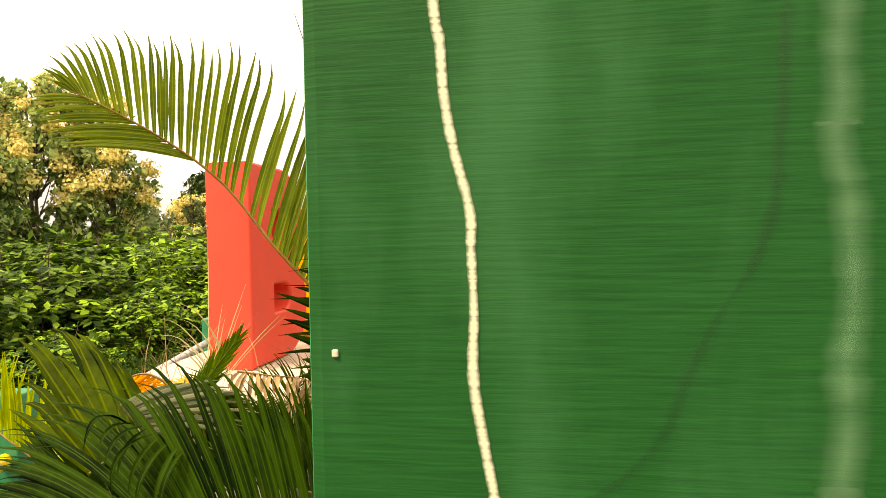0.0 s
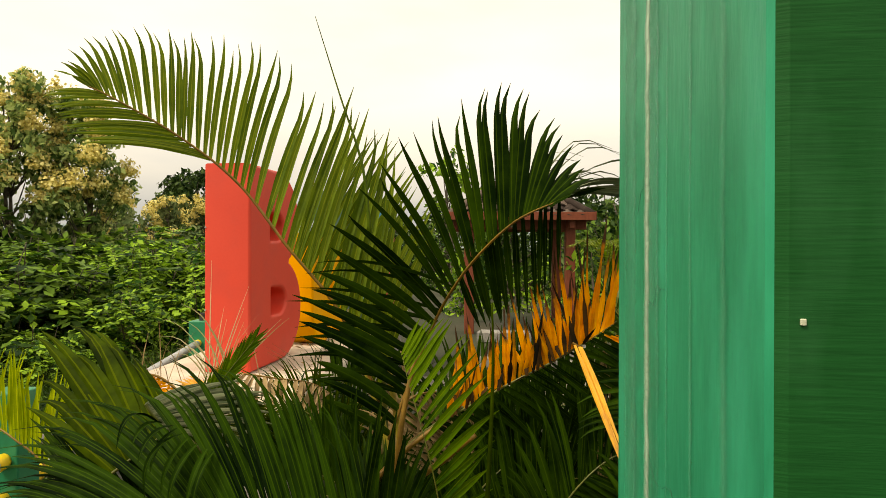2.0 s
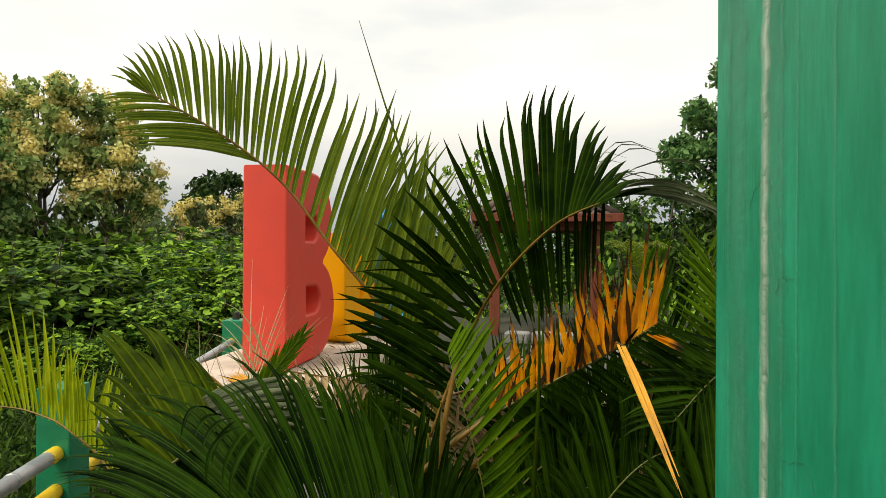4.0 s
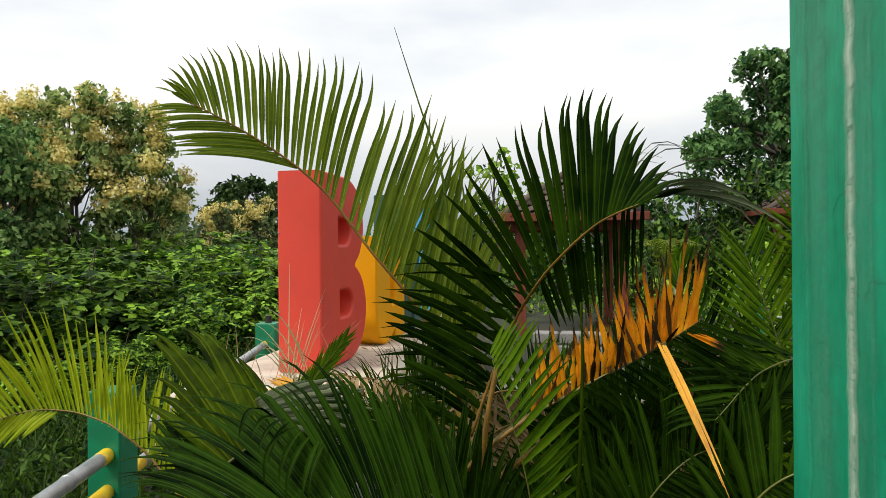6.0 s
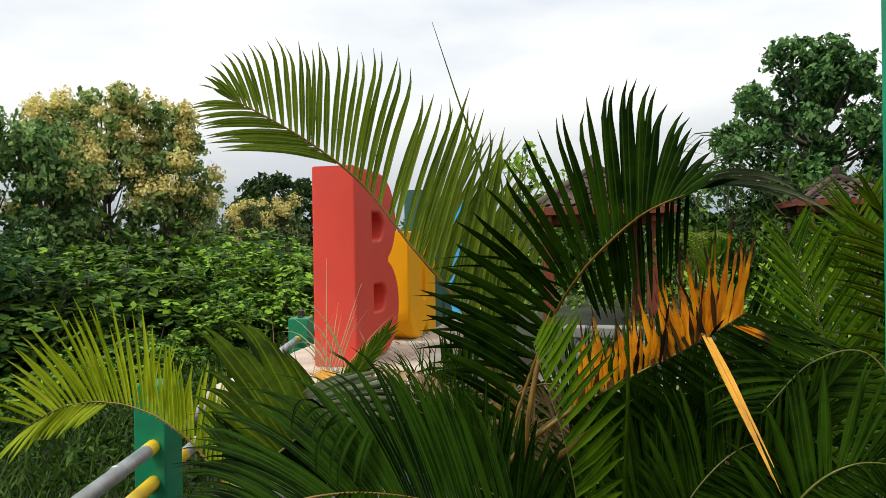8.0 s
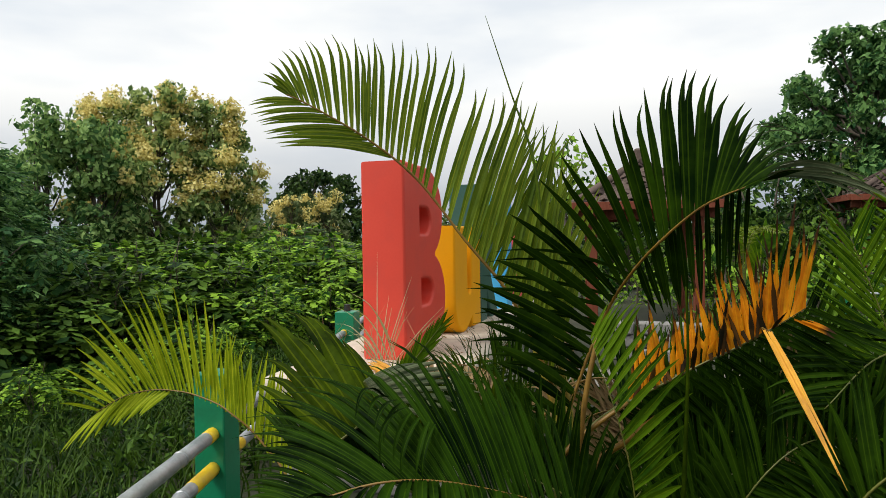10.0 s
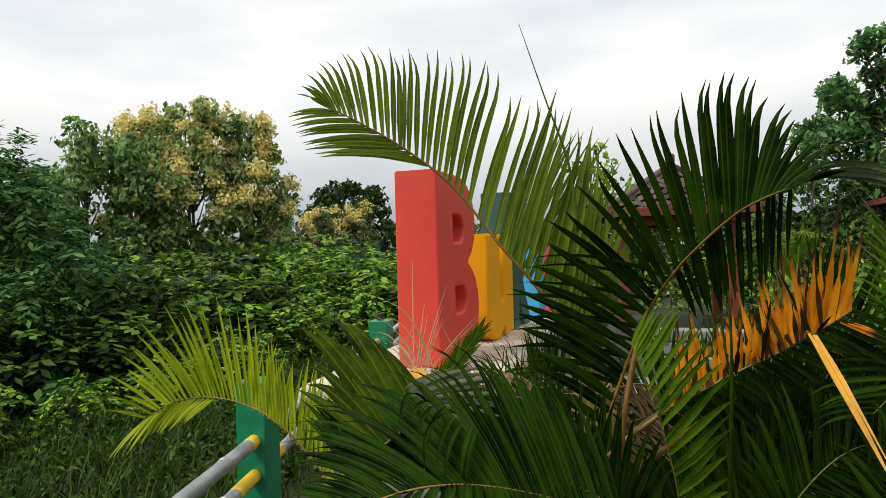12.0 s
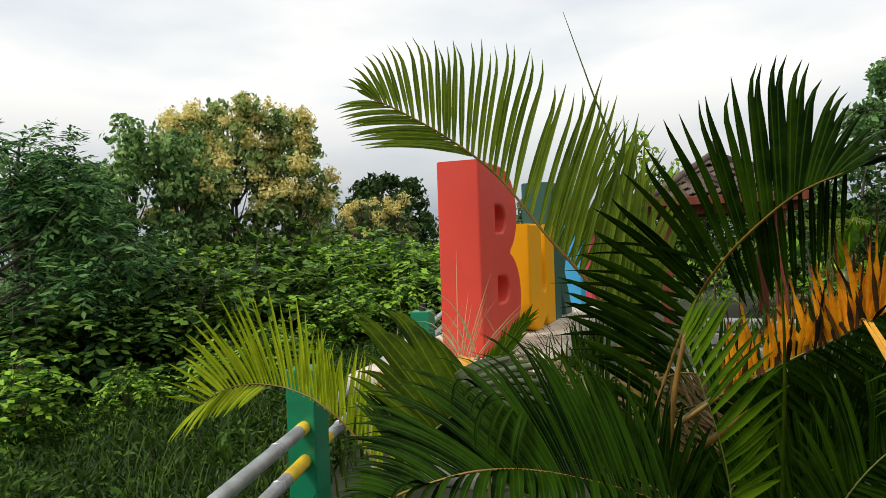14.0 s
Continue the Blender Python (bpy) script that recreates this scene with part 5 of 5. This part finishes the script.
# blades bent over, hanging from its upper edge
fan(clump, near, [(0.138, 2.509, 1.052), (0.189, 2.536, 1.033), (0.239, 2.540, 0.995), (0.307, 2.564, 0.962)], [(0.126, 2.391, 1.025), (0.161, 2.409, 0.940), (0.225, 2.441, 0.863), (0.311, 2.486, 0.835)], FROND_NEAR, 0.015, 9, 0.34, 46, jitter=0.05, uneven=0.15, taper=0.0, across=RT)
# grey-green spray, the sky's sheen put into its pale colour
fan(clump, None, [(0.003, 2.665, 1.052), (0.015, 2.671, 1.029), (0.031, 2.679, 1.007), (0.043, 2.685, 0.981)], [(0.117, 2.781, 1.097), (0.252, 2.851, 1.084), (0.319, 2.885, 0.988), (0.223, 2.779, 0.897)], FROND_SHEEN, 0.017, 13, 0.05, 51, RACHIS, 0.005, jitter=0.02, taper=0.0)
# broad olive blades that lean to the railing
fan(clump, None, [(-0.074, 2.624, 0.860), (-0.027, 2.648, 0.900), (0.022, 2.674, 0.942), (0.047, 2.744, 0.976)], [(-0.470, 2.701, 1.018), (-0.431, 2.778, 1.230), (-0.306, 2.843, 1.225), (-0.170, 2.857, 1.144)], FROND_MID, 0.046, 14, 0.03, 47, RACHIS, 0.005, jitter=0.03, uneven=0.14, taper=0.0, hook=(-0.03, 0, -0.05))
fan(clump, None, [(0.169, 2.874, 0.601), (0.034, 2.809, 0.682), (-0.101, 2.743, 0.744), (-0.239, 2.676, 0.729)], [(-0.000, 2.902, 0.965), (-0.178, 2.816, 1.011), (-0.339, 2.738, 0.997), (-0.431, 2.693, 0.901)], FROND_SHADED, 0.024, 30, 0.10, 48, RACHIS, 0.005, False, 0.05, 0.15, 0.0, 0.0)
fan(clump, None, [(-0.198, 3.029, 0.957), (-0.148, 3.053, 0.925), (-0.087, 3.083, 0.905), (-0.031, 3.110, 0.834)], [(-0.205, 3.025, 0.830), (-0.169, 3.043, 0.742), (-0.121, 3.067, 0.730), (0.021, 3.136, 0.617)], FROND_MID, 0.024, 8, 0.04, 50, RACHIS, 0.004, jitter=0.06, uneven=0.2, taper=0.0, across=RT)
# stalks that carry the near fronds up from the bed
for top_, foot_ in (((0.672, 2.730, 0.687), (0.62, 2.75, -0.03)), ((0.047, 2.744, 0.976), (0.42, 3.05, -0.03)), ((0.043, 2.685, 0.981), (0.44, 3.0, -0.03)), ((-0.660, 4.236, 0.813), (-0.55, 4.1, -0.03)), ((-0.228, 3.446, 0.894), (0.1, 3.3, -0.03)), ((-0.252, 2.885, 0.908), (0.3, 3.1, -0.03)), ((0.004, 4.017, 0.801), (0.3, 3.7, -0.03))):
    tube("stalk", [foot_, (foot_[0] * 0.6 + top_[0] * 0.4, foot_[1] * 0.6 + top_[1] * 0.4, top_[2] * 0.6), top_], 0.010, 0.005, RACHIS, clump, 10, 6)
# thin wisps beside the red letter
wisps = fan(clump, None, [(-0.770, 4.178, 0.778), (-0.729, 4.199, 0.790), (-0.660, 4.236, 0.813)], [(-0.974, 4.073, 1.045), (-0.923, 4.100, 1.130), (-0.820, 4.153, 1.207)], WISP, 0.007, 9, 0.16, 52, RACHIS, 0.004, jitter=0.05, uneven=0.25, taper=0.0, hook=(-0.08, 0, -0.1), label="thin pale green spray")
fan(clump, wisps, [(-0.770, 4.178, 0.778), (-0.729, 4.199, 0.790), (-0.660, 4.236, 0.813)], [(-0.746, 4.192, 1.285), (-0.589, 4.274, 1.262), (-0.439, 4.351, 0.982)], WISP, 0.005, 8, 0.03, 53, jitter=0.08, uneven=0.3, taper=0.0)
# withered blades over the edge of the plinth
fan(clump, None, [(-0.307, 3.743, 0.932), (-0.182, 3.808, 0.906), (-0.066, 3.925, 0.869), (0.004, 4.017, 0.801)], [(-0.295, 3.636, 0.796), (-0.162, 3.705, 0.764), (-0.061, 3.814, 0.735), (-0.032, 3.885, 0.640)], FROND_STRAW, 0.022, 22, 0.18, 54, RACHIS_TAN, 0.005, False, 0.12, 0.3, 0.3, 0.0, across=RT, label="withered straw frond")
fan(clump, None, [(-0.263, 3.427, 0.840), (-0.247, 3.436, 0.869), (-0.228, 3.446, 0.894)], [(-0.448, 3.444, 0.881), (-0.437, 3.450, 0.937), (-0.381, 3.479, 0.971)], FROND_STRIP, 0.022, 16, 0.06, 56, RACHIS_TAN, 0.005, False, 0.05, 0.2, 0.2, 0.0, label="dry amber frond")
fan(clump, None, [(-0.252, 2.885, 0.908), (-0.278, 2.876, 0.948)], [(-0.395, 2.782, 1.005), (-0.343, 2.800, 1.039)], FROND_STRIP, 0.014, 6, 0.05, 57, RACHIS_TAN, 0.004, False, 0.06, 0.2, 0.3, 0.0, label="dry amber frond")
# straw-coloured dead fronds low in the clump
for k_, pts_ in enumerate(([(0.224, 4.014, 0.628), (0.382, 4.065, 0.790), (0.538, 4.116, 0.815), (0.667, 4.157, 0.732)], [(-0.503, 3.674, 0.770), (-0.628, 3.634, 0.904), (-0.729, 3.601, 0.932), (-0.856, 3.560, 0.854)], [(0.301, 3.934, 0.495), (0.454, 3.983, 0.652), (0.606, 4.032, 0.703)])):
    frond(clump, pts_, [(RT * 0.4 - 0.5 * UP, -UP), (UP * 0.3 - RT, -UP * 0.6)], FROND_DEAD if k_ == 1 else FROND_STRAW, 0.32, 0.018, 26, 1.0, (0.4, 1.0), 0.05, 0.008, RACHIS_TAN, False, 50 + k_, 0.15)
frond(clump, [(1.278, 3.619, 1.147), (1.283, 3.621, 0.931), (1.264, 3.615, 0.716), (1.248, 3.609, 0.501)], [(RT * 0.2 - UP, RT * 0.1 - UP), (-RT * 0.2 - UP, -UP)], FROND_STRAW, 0.22, 0.010, 16, 0.1, (1.5, 1.5), 0.05, 0.006, FROND_STRAW, False, 55, 0.06)

lime = palm_thing("young palm with lime-green arching fronds by the railing", (-0.4, 3.0, 0))
young = fan(lime, None, [(-0.415, 3.020, 0.330), (-0.555, 3.027, 0.567), (-0.670, 3.042, 0.671), (-0.746, 3.039, 0.739), (-0.816, 3.026, 0.790), (-0.883, 3.026, 0.825), (-0.963, 3.021, 0.850), (-1.043, 3.016, 0.867), (-1.116, 3.003, 0.875), (-1.181, 2.982, 0.878), (-1.250, 2.939, 0.870), (-1.298, 2.892, 0.851), (-1.395, 2.861, 0.792)],
            [(-0.450, 3.061, 0.824), (-0.550, 3.028, 0.976), (-0.635, 3.022, 1.049), (-0.721, 3.015, 1.079), (-0.808, 3.008, 1.139), (-0.881, 3.005, 1.181), (-0.981, 2.994, 1.225), (-1.113, 2.952, 1.253), (-1.230, 2.914, 1.250), (-1.326, 2.883, 1.207), (-1.414, 2.833, 1.137), (-1.470, 2.794, 0.998), (-1.545, 2.770, 0.822)],
            FROND_LIME, 0.022, 50, 0.06, 60, RACHIS_TAN, 0.005, jitter=0.05, uneven=0.16, taper=0.2)
fan(lime, young, [(-1.124, 3.011, 0.868), (-1.200, 2.986, 0.871), (-1.259, 2.946, 0.863), (-1.307, 2.899, 0.844), (-1.404, 2.868, 0.785)], [(-1.221, 2.938, 0.779), (-1.278, 2.898, 0.752), (-1.334, 2.859, 0.736), (-1.400, 2.817, 0.677), (-1.527, 2.776, 0.624)], FROND_LIME, 0.020, 16, 0.05, 61, jitter=0.04, taper=0.2)
fan(lime, young, [(-0.585, 3.080, 0.501), (-0.705, 3.083, 0.644), (-0.814, 3.069, 0.743), (-0.921, 3.066, 0.801), (-1.023, 3.054, 0.837)], [(-0.638, 3.210, 0.866), (-0.714, 3.186, 1.006), (-0.802, 3.157, 1.030), (-0.889, 3.129, 1.089), (-0.944, 3.111, 1.148)], FROND_LIME, 0.020, 16, 0.06, 62, jitter=0.05, single=False)

side = palm_thing("tall green palm clump beside the green pillar", (1.9, 3.6, 0))
RIGHT = [
    ([(1.837, 4.115, 0.018), (1.775, 4.095, 0.619), (1.676, 4.115, 1.094), (1.547, 4.126, 1.487)], [(RT + UP * 0.8, RT * 0.4 + UP), (-RT * 0.7 + UP * 0.9, -RT * 0.5 + UP)], FROND_FRESH, 0.46, 0.030, 0.25),
    ([(2.059, 3.767, 0.322), (1.907, 3.717, 0.779), (1.753, 3.667, 1.071), (1.547, 3.549, 1.062), (1.367, 3.438, 0.894)], [(UP * 0.5 - RT, -RT), (-UP - 0.2 * RT, -UP)], FROND_SHADED, 0.44, 0.026, 0.7),
    ([(1.341, 3.429, 0.278), (1.470, 3.419, 0.594), (1.646, 3.423, 0.744), (1.882, 3.499, 0.722)], [(UP - 0.3 * RT, UP * 0.6 + RT), (-UP, -UP)], FROND_SHADED, 0.40, 0.024, 0.7),
    ([(2.243, 4.667, -0.191), (2.148, 4.636, 0.603), (1.999, 4.588, 1.206), (1.900, 4.556, 1.645)], [(RT + UP, RT * 0.4 + UP), (-RT + UP * 0.8, -RT * 0.5 + UP)], FROND_FRESH, 0.55, 0.032, 0.3),
    ([(1.756, 4.404, -0.134), (1.611, 4.357, 0.398), (1.466, 4.310, 0.930), (1.271, 4.300, 1.328)], [(RT + UP, RT * 0.4 + UP), (-RT + UP * 0.5, -RT * 0.5 + UP)], FROND_SHADED, 0.45, 0.028, 0.3),
    ([(2.300, 4.160, 0.179), (2.176, 4.120, 0.876), (2.049, 4.078, 1.342), (1.875, 4.022, 1.576)], [(RT + UP, RT * 0.4 + UP), (-RT + UP * 0.4, -RT * 0.7 + UP)], FROND_MID, 0.5, 0.03, 0.4),
]
for k_, (pts_, sides_, m_, l_, w_, dr_) in enumerate(RIGHT):
    frond(side, pts_, sides_, m_, l_, w_ * 1.35, 30, dr_, (0.35, 0.9), 0.12, 0.007, RACHIS, False, 70 + k_, 0.07)
# far young palm on the lawn
far_palm = tagged(new("palm", None), "small bright palm on the lawn", "palm", "palms in the bed")
for k_ in range(9):
    a_ = radians(40 * k_)
    o_ = np.array((1.25, 10.6, 1.25))
    d_ = np.array((math.cos(a_), math.sin(a_), 0))
    frond(far_palm, [tuple(o_ + (0, 0, -1.25)), tuple(o_ + d_ * 0.06), tuple(o_ + d_ * 0.24 + (0, 0, 0.34)), tuple(o_ + d_ * 0.5 + (0, 0, 0.3))], [(np.cross(d_, UP) + 0.3 * UP, np.cross(d_, UP)), (-np.cross(d_, UP) + 0.3 * UP, -np.cross(d_, UP))], FROND_LIGHT, 0.2, 0.02, 14, 0.8, (0.4, 1.0), 0.35, 0.010, RACHIS, False, 90 + k_)
# broad-leaved plant on the lawn
banana = tagged(new("banana_plant", None), "low plant with broad pale green leaves on the lawn", "plant")
fan(banana, None, [(1.457, 11.717, 0.910), (1.497, 11.739, 1.105), (1.537, 11.762, 1.300)], [(1.091, 11.411, 1.514), (1.367, 11.787, 1.767), (1.887, 11.839, 1.709)], FROND_FRESH, 0.24, 5, 0.10, 120, RACHIS, 0.03, jitter=0.04, taper=0.0)
tube("stem", [(1.457, 11.717, 0.910), (1.439, 11.706, -0.02)], 0.05, 0.06, RACHIS, banana, 6, 8)
